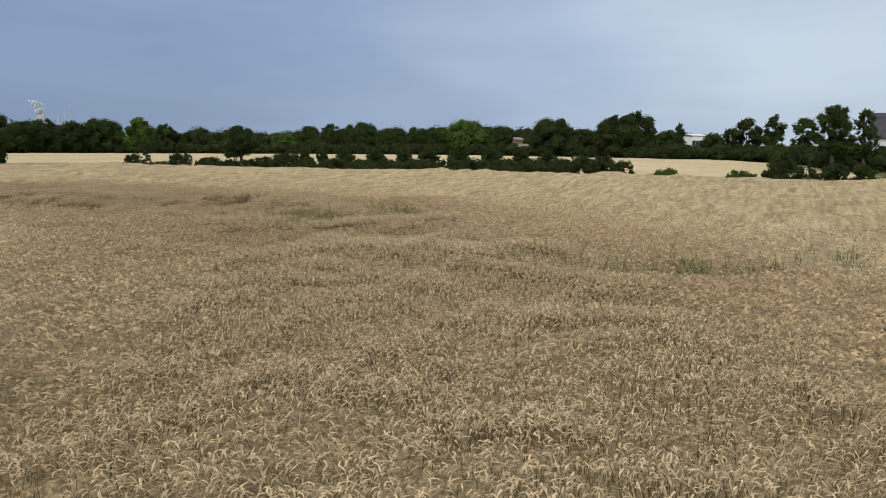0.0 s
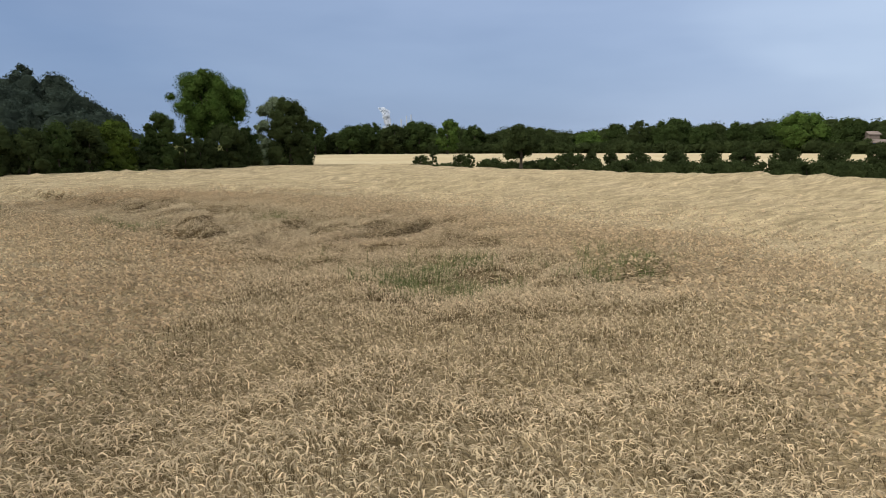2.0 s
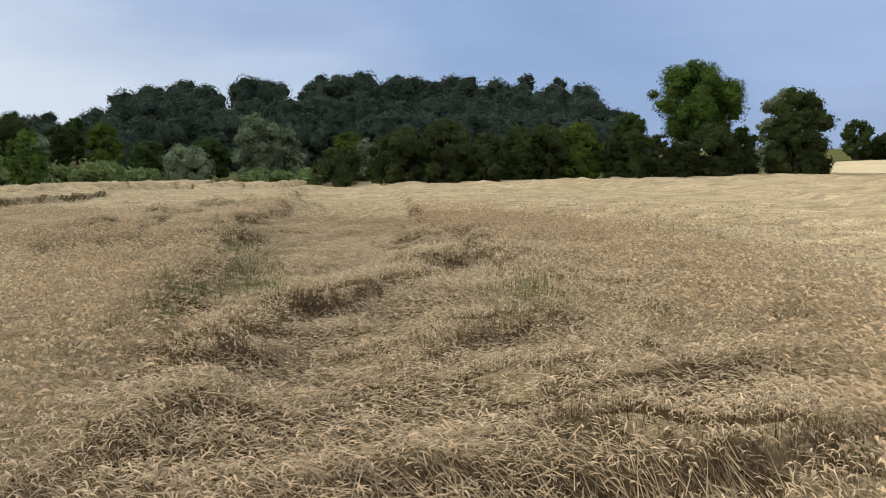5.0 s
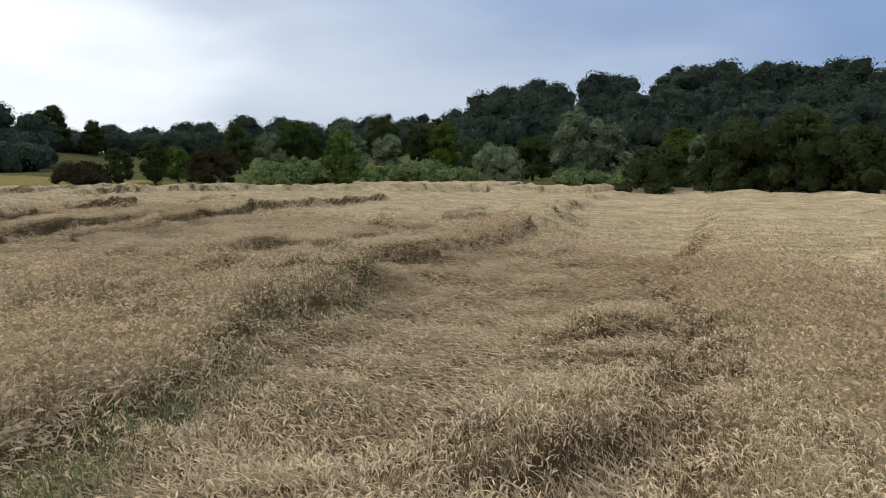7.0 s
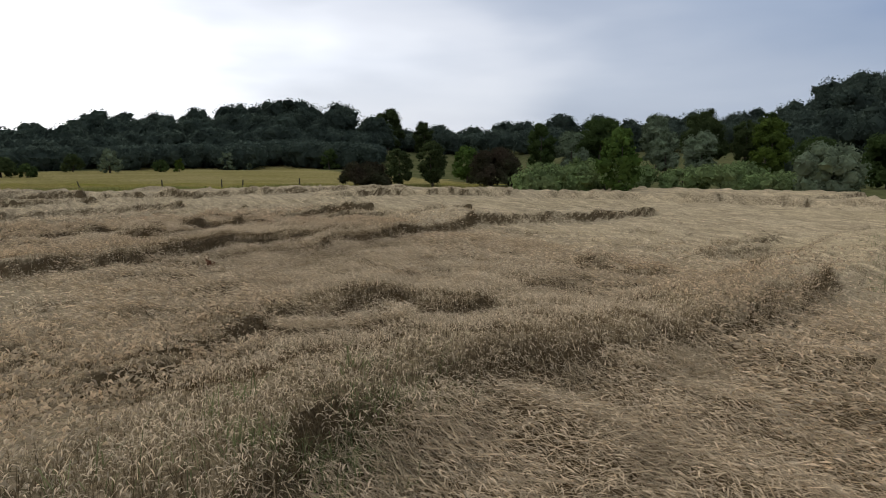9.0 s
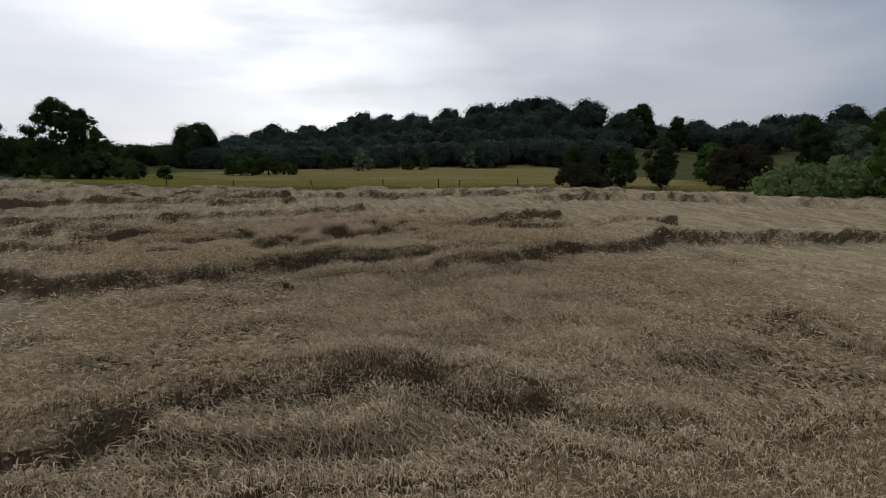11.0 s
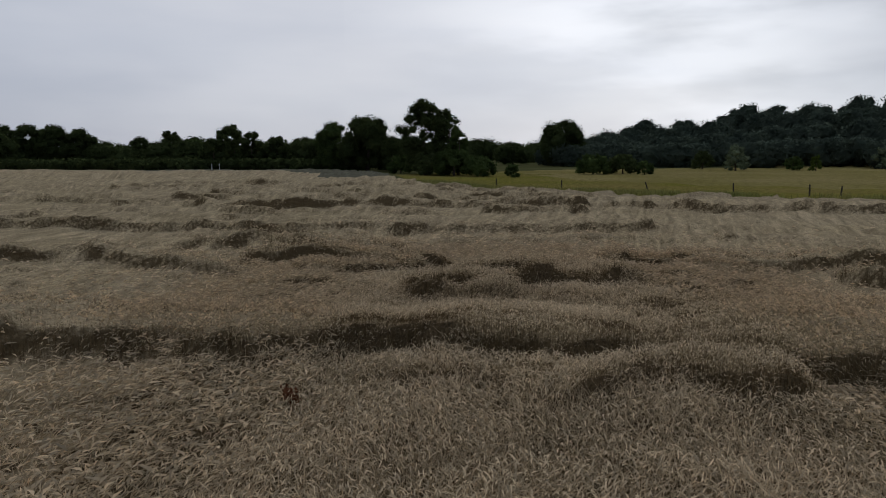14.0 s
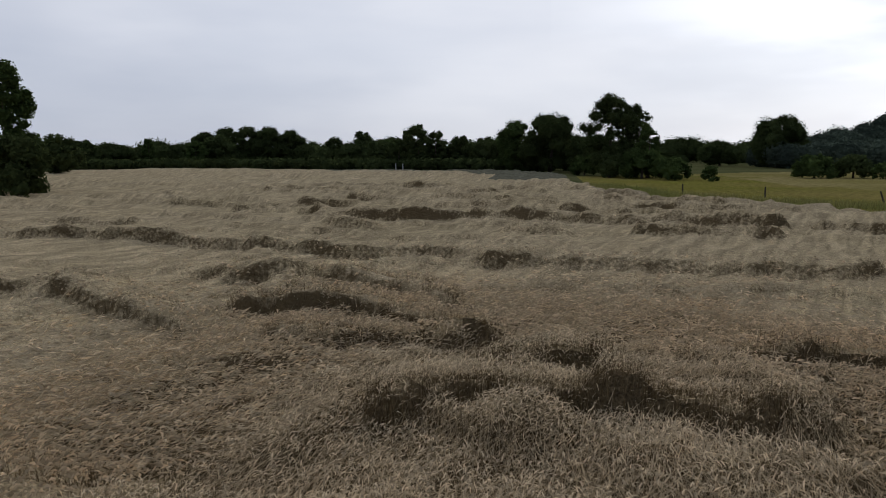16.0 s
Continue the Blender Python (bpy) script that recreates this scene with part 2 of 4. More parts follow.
def inside_by(x, y, ring):
    """Signed distance to a ring of plan points, positive inside."""
    x, y = np.asarray(x, float), np.asarray(y, float)
    best, odd = np.full(x.shape, 1e9), np.zeros(x.shape, bool)
    for (ax, ay), (bx, by) in zip(ring, ring[1:] + ring[:1]):
        ex, ey = bx - ax, by - ay
        u = np.clip(((x - ax) * ex + (y - ay) * ey) / (ex * ex + ey * ey), 0, 1)
        best = np.minimum(best, np.hypot(x - ax - u * ex, y - ay - u * ey))
        cross = (ay > y) != (by > y)
        with np.errstate(divide="ignore", invalid="ignore"):
            odd ^= cross & (x < (by - ay and (y - ay) * ex / (by - ay)) + ax)
    return np.where(odd, best, -best)


def beside(x, y, line):
    """Signed distance to an open line (positive on its left as it runs) and how far a point lies past its ends."""
    best, side, over = np.full(x.shape, 1e9), np.zeros(x.shape), np.zeros(x.shape)
    last = len(line) - 2
    for k, ((ax, ay), (bx, by)) in enumerate(zip(line, line[1:])):
        ex, ey = bx - ax, by - ay
        long = math.hypot(ex, ey)
        raw = ((x - ax) * ex + (y - ay) * ey) / long
        u = np.clip(raw, 0, long)
        d = np.hypot(x - ax - u * ex / long, y - ay - u * ey / long)
        s = (ex * (y - ay) - ey * (x - ax)) / long
        o = np.where(raw < 0, -raw if k == 0 else 0, np.where(raw > long, raw - long if k == last else 0, 0))
        near = d < best
        best, side, over = np.where(near, d, best), np.where(near, s, side), np.where(near, o, over)
    return np.where(side >= 0, best, -best), over


# banks of crop still standing in the lodged field: a line that runs so that the long back lies on its left, rise of the crest, depth of the back
RIDGE = [(-16.5, 27.6), (-21.3, 29.0), (-25.2, 30.1), (-29.4, 30.9), (-32.4, 31.5), (-36.8, 32.3), (-41.5, 34.0), (-51.5, 36.7), (-60, 38.8), (-66.8, 40.7), (-76, 44.2)]
BANK = [(-29, 13.0), (-36.5, 15.2), (-40, 16.5), (-43.4, 16.9), (-46, 17.5), (-49.7, 19.1), (-53.9, 19.7), (-58.3, 20.3), (-61.4, 23.6), (-67.3, 26)]
BANKS_SOUTH = [
    ([(-20, -7.2), (-25, -6.4), (-31.8, -5.0), (-36.5, -3.1), (-42, -2.2), (-47.5, -.8), (-51.5, .2), (-55.7, 1.0)], .50, 1.5),
    ([(-35, -16.4), (-41, -15.8), (-45.4, -16.8), (-49, -15.4), (-52.5, -14.2), (-57.2, -11.4)], .50, 1.5),
    ([(-39.0, 3.0), (-40.6, 2.0), (-43, 3.4), (-45.2, 5.3)], .48, 1.1),
    ([(-40.7, 6.5), (-42.6, 6.0), (-44.2, 6.8), (-46, 8.2)], .52, 1.3),
    ([(-30.5, 5.0), (-35, 5.3), (-37.6, 6.8), (-39.5, 8.2)], .48, 1.2),
    ([(-45.2, 12.1), (-46.8, 11.5), (-48.4, 11.7), (-50.4, 12.3)], .52, 1.0),
    ([(-46.8, 9.8), (-48, 9.3)], .44, .8),
    ([(-50.6, 9.4), (-53.8, 9.1), (-55.6, 10.4), (-58.5, 10.2), (-62, 10.6)], .54, 1.2)]
BANKS_FAR = [
    ([(-50.4, -35), (-54.7, -32), (-58.5, -27.6)], .5, 2.0),
    ([(-17, -25), (-24.5, -24)], .46, 1.8),
    ([(-28.3, -20.2), (-30.4, -20.4)], .46, 1.4),
    ([(-32.3, -23.6), (-35, -22.8)], .46, 1.5),
    ([(-59.3, -12.2), (-63, -7.2), (-71.4, -3.0), (-80, .8)], .56, 1.7),
    ([(-69.5, 1.8), (-73, 3), (-74.6, 5.6), (-76.8, 8.3), (-80, 15), (-80.3, 24), (-80, 33), (-79.6, 42), (-75.2, 54), (-72.6, 63)], .58, 3.5),
    ([(-56.8, 12.8), (-58.2, 14.2)], .46, .9),
    ([(-57.8, 16.2), (-60.4, 16.6), (-62.8, 17.4)], .46, 1.0),
    ([(-55.8, 17.3), (-56.7, 18.8)], .4, .8),
    ([(-60, -38), (-66, -26), (-75, -16.5), (-82, -9.5), (-90, 2)], .52, 2.6),
    ([(-12, -48), (-24, -45), (-33, -46)], .44, 2.2),
    ([(-36, -50), (-47, -45)], .44, 2.2)]
BANKS_ROWS = [((-28, -54.5), (-38.7, -50), 1.8), ((-32.5, -31), (-35, -29.8), 1.4), ((-30, -24.4), (-36, -22), 1.4), ((-33.4, -19), (-35.6, -17), 1.2), ((-36.2, -13.4), (-38.9, -9.6), 1.1), ((-40, -33), (-49.2, -27.6), 1.6),
              ((-49.6, -24.6), (-61, -21.4), 1.5), ((-46.8, -20.8), (-51.6, -19.4), 1.3), ((-13.9, -36.6), (-17, -37), 1.6), ((-17.6, -47.2), (-22.6, -40), 1.6), ((-5, -81), (-14, -78.6), 2.4), ((-22, -52), (-27, -57), 1.8),
              ((-31, -61.5), (-37, -54), 1.8), ((-42, -63), (-50, -67), 1.8), ((-40.5, -40.5), (-47, -43), 1.6), ((-51.5, -39.6), (-57, -38), 1.5), ((-21.5, -11.7), (-26.6, -11.4), 1.2), ((-6, -25), (-15, -24.8), 1.6),
              ((-43, -24.5), (-47, -25.6), 1.3), ((-51.5, -9.9), (-56.6, -8.4), 1.1), ((-45.6, -10.6), (-47.1, -9.5), .9), ((-49.2, 15.6), (-51, 16.4), .8)]
BANKS_WEST = [
    ([(-34.4, 27.6), (-37.7, 26.9), (-39, 26.8), (-40.6, 28.2), (-41.0, 29.4)], .55, 1.0),
    ([(-31.4, 28.4), (-33.2, 28.8), (-35.4, 29.6)], .50, .9),
    ([(-44.6, 18.8), (-45.4, 18.5), (-46.1, 19.5)], .42, .8),
    ([(-47.0, 20.3), (-48.2, 19.7), (-49.2, 20.5)], .36, 1.3),
    ([(-48.8, 29.6), (-48.4, 31.1)], .36, .7),
    ([(-56.1, 32.3), (-57.9, 33.6)], .40, .8),
    ([(-52.3, 32.6), (-53.2, 34.0)], .40, .7),
    ([(-41.2, 30.6), (-41.9, 31.5)], .34, .7),
    ([(-44.9, 29.6), (-45.6, 30.4)], .3, .5),
    ([(-42.0, 8.6), (-45.2, 8.6)], .3, .8)]
BANKS_NORTH = [
    ([(-18.4, 30.1), (-20.4, 30.9), (-21.2, 31.7), (-21.9, 32.9), (-23.7, 34.6), (-27.2, 36.9)], .52, .9),
    ([(-17.6, 32.4), (-18.8, 33.6), (-19.4, 35.2), (-20.4, 36.6)], .40, .9),
    ([(-16.2, 33.6), (-16.8, 35.4), (-18.4, 37.2)], .30, .9),
    ([(-29.2, 36.2), (-30.2, 37.7), (-30.9, 39.0)], .46, .9),
    ([(-27.8, 36.2), (-27.5, 37.2)], .36, .8),
    ([(-57.0, 46.8), (-62, 50.6)], .46, 2.0),
    ([(-44.9, 42.6), (-44.6, 44)], .36, .9),
    ([(-33.5, 40.6), (-36, 43.2)], .34, 1.0)]
BANKS_EAST = [
    ([(-11.7, 27.0), (-12.5, 28.4), (-12.6, 29.7), (-12, 31)], .30, 1.2),
    ([(-11.4, 32.7), (-9.8, 32)], .30, 1.0),
    ([(-14.1, 33.2), (-12.3, 34.8)], .30, 1.0),
    ([(-8.7, 26.4), (-8.4, 27.4), (-7.4, 27.6)], .42, .8),
    ([(-6.4, 26.7), (-6.5, 28.1)], .42, .8),
    ([(-7.7, 28.6), (-7.2, 30.7), (-5.5, 32.2)], .36, 1.0),
    ([(-5.9, 29.6), (-1.7, 32.4), (1.1, 32.2)], .28, 1.2),
    ([(-1.4, 19.9), (1.1, 18.5), (2.9, 17.9), (4.9, 15.2)], .30, 1.4),
    ([(-20.5, 24.9), (-16.8, 27)], .22, 1.2),
    ([(-12.9, 20.1), (-12.4, 21.6)], .2, .8),
    ([(-21, 36.6), (-20.2, 38.4)], .28, 1.0)]


def crop(x, y):
    """Height of the crop's top above the land, how far it is lodged (0 standing, 1 flat), and how far its crests lean over in x and y."""
    wx, wy = x + .42 * soft_noise(x, y, 2.6, 1), y + .42 * soft_noise(x, y, 2.6, 2)
    wx, wy = wx + .26 * soft_noise(x, y, .75, 11) + .14 * soft_noise(x, y, .34, 43), wy + .26 * soft_noise(x, y, .75, 12) + .14 * soft_noise(x, y, .34, 44)
    sr, over_r = beside(wx, wy, RIDGE)
    sb, over_b = beside(wx, wy, BANK)
    strip = smooth(-7.8, -6.4, sr) * (1 - smooth(-.3, .3, sr)) * smooth(-20.5, -23.5, wx) * smooth(-78, -70, wx)
    hollow = smooth(1.6, 2.8, sr) * (1 - smooth(-.6, .1, sb)) * smooth(-32, -36, wx)
    south = smooth(1.2, 2.8, sb) * smooth(20, 12, wy)
    rough = np.exp(-((wx + 17) / 8) ** 2 - ((wy - 32.5) / 6) ** 2)
    patch = smooth(.25, .75, soft_noise(x, y, 7, 3) + .4 * soft_noise(x, y, 2.5, 4))
    dent = np.exp(-((wx + 8.6) / 3.0) ** 2 - ((wy - 27.0) / 2.2) ** 2) + np.exp(-((wx + 5.6) / 1.8) ** 2 - ((wy - 29.6) / 2.2) ** 2) + np.exp(-((wx - 1.6) / 3.2) ** 2 - ((wy - 16.2) / 1.5) ** 2)
    west = smooth(-58, -64, wx) * smooth(-81, -79.6, wx) * smooth(-8, 0, wy) * (1 - smooth(46, 52, wy))
    lod = np.maximum.reduce([.9 * west, .8 * np.minimum(dent, 1), strip, .95 * hollow, .85 * south, .85 * rough, .26 * patch + .06, .85 * smooth(5, -8, wy)])
    lod = np.clip(lod + .10 * soft_noise(x, y, 1.6, 5) * (lod > .3), 0, 1)
    h = .80 * (1 - lod) + .24 * lod
    wave = .84 + .26 * soft_noise(x, y, 1.7, 6) + .16 * soft_noise(x, y, .7, 7)
    mound = np.zeros(x.shape)
    for s, over, top, back, foot, brow in ((sr, over_r, .56 - .22 * smooth(-44, -58, x), 1.9, -1.0, .45), (sb, over_b, .60, 1.9, -.2, .14)):
        part_ = smooth(foot, brow, s) * np.exp(-(np.maximum(s - .5, 0) / back) ** 2) * np.exp(-(over / 1.2) ** 2)
        mound = np.maximum(mound, top * part_ * (.86 + .2 * soft_noise(x, y, 2.1, 8)))
    steep = [([a, b], .52, back, .2) for a, b, back in BANKS_ROWS] + [(line, 1.15 * top, back, .2) for line, top, back in BANKS_SOUTH + BANKS_FAR] + [(line, 1.15 * top, back, .34) for line, top, back in BANKS_WEST] + [(*q, .5) for q in BANKS_NORTH] + [(line, 1.3 * top, back, .36) for line, top, back in BANKS_EAST]
    for line, top, back, front in steep:
        lx, ly = [p[0] for p in line], [p[1] for p in line]
        near = (x > min(lx) - 5) & (x < max(lx) + 5) & (y > min(ly) - 5) & (y < max(ly) + 5)
        s, over = beside(wx[near], wy[near], line)
        rise = top * wave[near] * smooth(-1.2 * front, .7 * front, s) * np.exp(-(np.maximum(s - .2, 0) / back) ** 2) * np.exp(-(over / .6) ** 2)
        mound[near] = np.maximum(mound[near], rise)
    saw = (-(y + .22 * x) + 2.4 * soft_noise(x, y, 11, 9) + .8 * soft_noise(x, y, 3, 16)) / 3.8
    saw = saw - np.floor(saw)
    row = smooth(0, .09, saw) * np.exp(-saw * 2.6)
    rows_south = np.maximum(smooth(16, 6, y) * smooth(-14, -24, x), smooth(8, -1, y)) * row * smooth(-.2, .4, soft_noise(.45 * x, 2 * y, 5, 17)) * (.24 + .26 * smooth(-6, -24, y))
    saw = ((y - .5 * x) + 2.8 * soft_noise(x, y, 9, 18) + .8 * soft_noise(x, y, 3, 19)) / 5.2
    saw = saw - np.floor(saw)
    row = smooth(0, .12, saw) * np.exp(-saw * 2.4)
    rows_north = smooth(36, 44, y + .25 * x + 5) * row * smooth(-.35, .35, soft_noise(x, 1.6 * y, 9, 21)) * .36
    far_rows = rows_south + rows_north
    saw = (-x + 1.6 * soft_noise(x, y, 4, 45) + .5 * soft_noise(x, y, 1.2, 46)) / 2.1
    saw = saw - np.floor(saw)
    zone = np.maximum.reduce([np.exp(-((x + 15.5) / 8) ** 2 - ((y - 33) / 6) ** 2), np.exp(-((x + 9) / 6.5) ** 2 - ((y - 31) / 4.8) ** 2), np.exp(-((x + 29.5) / 3) ** 2 - ((y - 38) / 2) ** 2)])
    waves = smooth(0, .16, saw) * np.exp(-saw * 2.4) * zone * smooth(-.5, .2, soft_noise(x, y, 2.4, 47)) * .42
    saw = (-.6 * x - .8 * y + 1.6 * soft_noise(x, y, 3.6, 48) + .5 * soft_noise(x, y, 1.2, 49)) / 1.9
    saw = saw - np.floor(saw)
    zone = np.exp(-((x + 32.5) / 6) ** 2 - ((y - 26.5) / 4.6) ** 2)
    crests = smooth(0, .16, saw) * np.exp(-saw * 2.4) * zone * smooth(-.5, .2, soft_noise(x, y, 2.2, 50)) * .55
    zone = np.maximum(np.exp(-((x + 49.5) / 5) ** 4 - ((y - 11.2) / 3) ** 4), .9 * np.exp(-((x + 36) / 4.5) ** 4 - ((y - 28.4) / 2.2) ** 4))
    clump = smooth(.0, .55, soft_noise(x + .5 * y, y, .85, 51) + .4 * soft_noise(x, y, .4, 52)) * zone * .34
    clump = clump + .26 * np.exp(-((wx + 48.2) / 2.3) ** 4 - ((wy - 20.3) / 1.5) ** 4)
    tuft = smooth(.05, .75, soft_noise(x, y, .8, 41)) * smooth(-.5, .3, soft_noise(x, y, 3.2, 42)) * smooth(-9, -14, x) * smooth(60, 45, y)
    tuft = tuft * (.10 + .05 * lod)
    h = np.maximum(h, .26 + mound) + .25 * mound * (1 - lod) + far_rows + tuft + waves + crests + clump
    lod = lod * (1 - .8 * smooth(.1, .4, mound))
    grain = soft_noise(.5 * (.42 * x + .91 * y), 2.4 * (.91 * x - .42 * y), 1.4, 22)
    calm = 1 - .55 * lod
    h = h + soft_noise(x, y, 2.6, 13) * .09 * calm + soft_noise(x, y, .95, 14) * .105 * calm + grain * (.035 + .055 * lod) + soft_noise(x, y, .42, 15) * .065 * calm
    lip = mound + .8 * rows_south + .6 * clump
    drift = smooth(-24, -32, x)
    return np.clip(h, .16, 1.15), lod, .3 * rows_north + (1 - drift) * tuft + .6 * waves + .4 * crests, .5 * lip * smooth(-14, -24, x) - .6 * rows_north + drift * 1.3 * tuft + .5 * crests


# the strip of crop that lies closest under the walk
STRIP = [(-3.4, 8), (-4.5, 17), (-7.5, 24.5), (-12, 29.7), (-18, 33.4), (-24.6, 35.2), (-30.6, 34.8), (-35.6, 33), (-40.5, 30.4), (-43.8, 26.5), (-46, 21.5), (-47, 15.5), (-47.2, 12)]


def strip_distance(x, y):
    s, over = beside(x, y, STRIP)
    return np.abs(s)


# ---- mesh helpers ----
def mesh_of(name, verts, tris, mats, slots=None, smooth_=False):
    me = bpy.data.meshes.new(name)
    verts, tris = np.ascontiguousarray(verts, np.float32), np.ascontiguousarray(tris, np.int32)
    k = tris.shape[1]
    me.vertices.add(len(verts))
    me.vertices.foreach_set("co", verts.ravel())
    me.loops.add(tris.size)
    me.loops.foreach_set("vertex_index", tris.ravel())
    me.polygons.add(len(tris))
    me.polygons.foreach_set("loop_start", np.arange(0, tris.size, k, dtype=np.int32))
    if slots is not None:
        me.polygons.foreach_set("material_index", np.ascontiguousarray(slots, np.int32))
    me.polygons.foreach_set("use_smooth", np.full(len(tris), smooth_))
    for m in mats:
        me.materials.append(m)
    me.update(calc_edges=True)
    me.validate()
    return me


def child(name, me, parent, label=""):
    ob = new(name, me)
    ob.parent = parent
    return tagged(ob, label=label)


def part(name, bm, mat, parent, label=""):
    me = bpy.data.meshes.new(name)
    bm.to_mesh(me)
    bm.free()
    me.materials.append(mat)
    return child(name, me, parent, label)


def empty(name, x, y, z, label, category, group="", kind=""):
    ob = new(name)
    ob.location = (x, y, z)
    ob.empty_display_size = .5
    return tagged(ob, label, category, group, kind)


def grid_sheet(xs, ys, height):
    gx, gy = np.meshgrid(xs, ys)
    v = np.stack([gx, gy, height(gx, gy)], -1).reshape(-1, 3)
    nx, ny = len(xs), len(ys)
    i = (np.arange(ny - 1)[:, None] * nx + np.arange(nx - 1)[None]).ravel()
    return v, np.stack([i, i + 1, i + 1 + nx, i + nx], -1)


def steps(*spans):
    """Plan coordinates: (start, end, spacing) spans laid end to end."""
    out = [np.arange(a, b, s) for a, b, s in spans]
    return np.unique(np.concatenate(out + [np.array([spans[-1][1]])]))


# ---- land ----
MEADOW_RING = [(-50, -97), (-50, -70), (-54, -42), (-63, -29), (-80, -11), (-91, 4), (-110, -5), (-150, -60), (-190, -110), (-150, -140), (-100, -130), (-66, -112)]
FAR_FIELD_RING = [(40, 72), (13, 79), (-28, 98.5), (-58, 115), (-80, 115), (-150, 200), (-150, 243), (-20, 243), (35, 205), (66, 180), (64, 130)]
axis = steps((-3800, -700, 150), (-700, -220, 14), (-220, 160, 4.0), (160, 700, 14), (700, 3800, 150))
v, f = grid_sheet(axis, axis, lambda x, y: land(x, y) + .05 * soft_noise(x, y, 6))
mid = v[f].mean(1)
slot = np.where(inside_by(mid[:, 0], mid[:, 1], MEADOW_RING) > 0, 1, 0)
fence = [(-50, -97), (-54, -42), (-63, -29), (-91, 4)]
far_side = np.abs(beside(mid[:, 0], mid[:, 1], fence)[0]) + 7 * soft_noise(mid[:, 0], mid[:, 1], 20, 61)
slot = np.where((slot == 1) & (far_side > 24), 3, slot)
slot = np.where(inside_by(mid[:, 0], mid[:, 1], FAR_FIELD_RING) > 0, 2, slot)
ground = tagged(new("ground", mesh_of("ground", v, f, [SOIL, MEADOW, STUBBLE, DRY], slot, True)), "flat farmland with green-yellow meadow and pale ripe field", "ground", kind="structure")


# ---- wheat ----
RNG = np.random.RandomState(3)


def canopy_height(x, y):
    h, lod, _, _ = crop(x, y)
    edge = smooth(-.3, .4, inside_by(x, y, FIELD) + .5 * soft_noise(x, y, 3, 20))
    near = 1 - smooth(8, 13, strip_distance(x, y))
    drop = near * (.15 + .10 * (1 - lod))
    return land(x, y) + np.maximum(h - drop, .05) * edge - .25 * (1 - edge)


xs = steps((-112, -92, 1.2), (-92, -66, .5), (-66, -4, .26), (-4, 8, .5), (8, 100, 1.6))
ys = steps((-142, -60, .9), (-60, -24, .45), (-24, 4, .32), (4, 42, .25), (42, 66, .6), (66, 116, 1.3))
v, f = grid_sheet(xs, ys, canopy_height)
_, _, lean_x, lean_y = crop(v[:, 0], v[:, 1])
inner = smooth(.5, 2, inside_by(v[:, 0], v[:, 1], FIELD))
keep = inside_by(v[f][:, :, 0].mean(1), v[f][:, :, 1].mean(1), FIELD) > -3
f = f[keep]
v[:, 0] += lean_x * inner
v[:, 1] += lean_y * inner
mid = v[f].mean(1)
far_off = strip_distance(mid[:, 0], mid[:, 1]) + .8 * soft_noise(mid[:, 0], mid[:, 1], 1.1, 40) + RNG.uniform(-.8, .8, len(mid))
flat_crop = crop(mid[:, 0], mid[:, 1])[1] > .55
# close to the strip the sheet gets the two colours with gap shade painted in
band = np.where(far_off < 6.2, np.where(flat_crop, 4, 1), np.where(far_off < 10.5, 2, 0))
rim = inside_by(mid[:, 0], mid[:, 1], FIELD)
band = np.where((rim < 11) & (mid[:, 1] < -74 + .3 * (mid[:, 0] + 50)) & (mid[:, 0] < 2), 3, band)
band = np.where((rim + soft_noise(mid[:, 0], mid[:, 1], 5, 62) < 3.6) & (mid[:, 1] < 8) & (mid[:, 0] < -52), 2, band)
wheat = tagged(new("wheat_crop", mesh_of("wheat_crop", v, f, [CANOPY, UNDER, BETWEEN, GREYED, SHADED_LITTER], band, True)), "ripe tan wheat crop, partly flattened into swirls and ridges", "wheat", kind="stuff")

def scatter(count, x0, x1, y0, y1, chance):
    x, y = RNG.uniform(x0, x1, count), RNG.uniform(y0, y1, count)
    k = (RNG.rand(count) < chance(x, y)) & (inside_by(x, y, FIELD) > .4)
    return x[k], y[k]


LOOK_X, LOOK_Y, LOOK_STEP = -86.0, -19.0, .125
gx, gy = np.meshgrid(np.arange(LOOK_X, 15, LOOK_STEP), np.arange(LOOK_Y, 71, LOOK_STEP))
LOOK_H, LOOK_LOD = crop(gx, gy)[:2]
LOOK_TOP = LOOK_H.copy()
for dy in range(-2, 3):
    for dx in range(-2, 3):
        if dx * dx + dy * dy < 6:
            LOOK_TOP = np.maximum(LOOK_TOP, np.roll(LOOK_H, (dy, dx), (0, 1)))
slope_y, slope_x = np.gradient(LOOK_H, LOOK_STEP)
LOOK_SLOPE = np.hypot(slope_x, slope_y)


def look_up(table, x, y):
    i = np.clip(((y - LOOK_Y) / LOOK_STEP + .5).astype(int), 0, table.shape[0] - 1)
    j = np.clip(((x - LOOK_X) / LOOK_STEP + .5).astype(int), 0, table.shape[1] - 1)
    return table[i, j]


def below_crest(x, y):
    """Height of the crop at a place and of the crest beside it."""
    return look_up(LOOK_H, x, y), look_up(LOOK_TOP, x, y)


def comb(x, y):
    """Heading in which the heads of the lodged crop lie, radians from +x."""
    loose = 1 - .65 * smooth(-22, -30, x)
    return -2.0 + loose * 1.4 * soft_noise(x, y, 6, 30) + .4 * soft_noise(x, y, 1.8, 31)


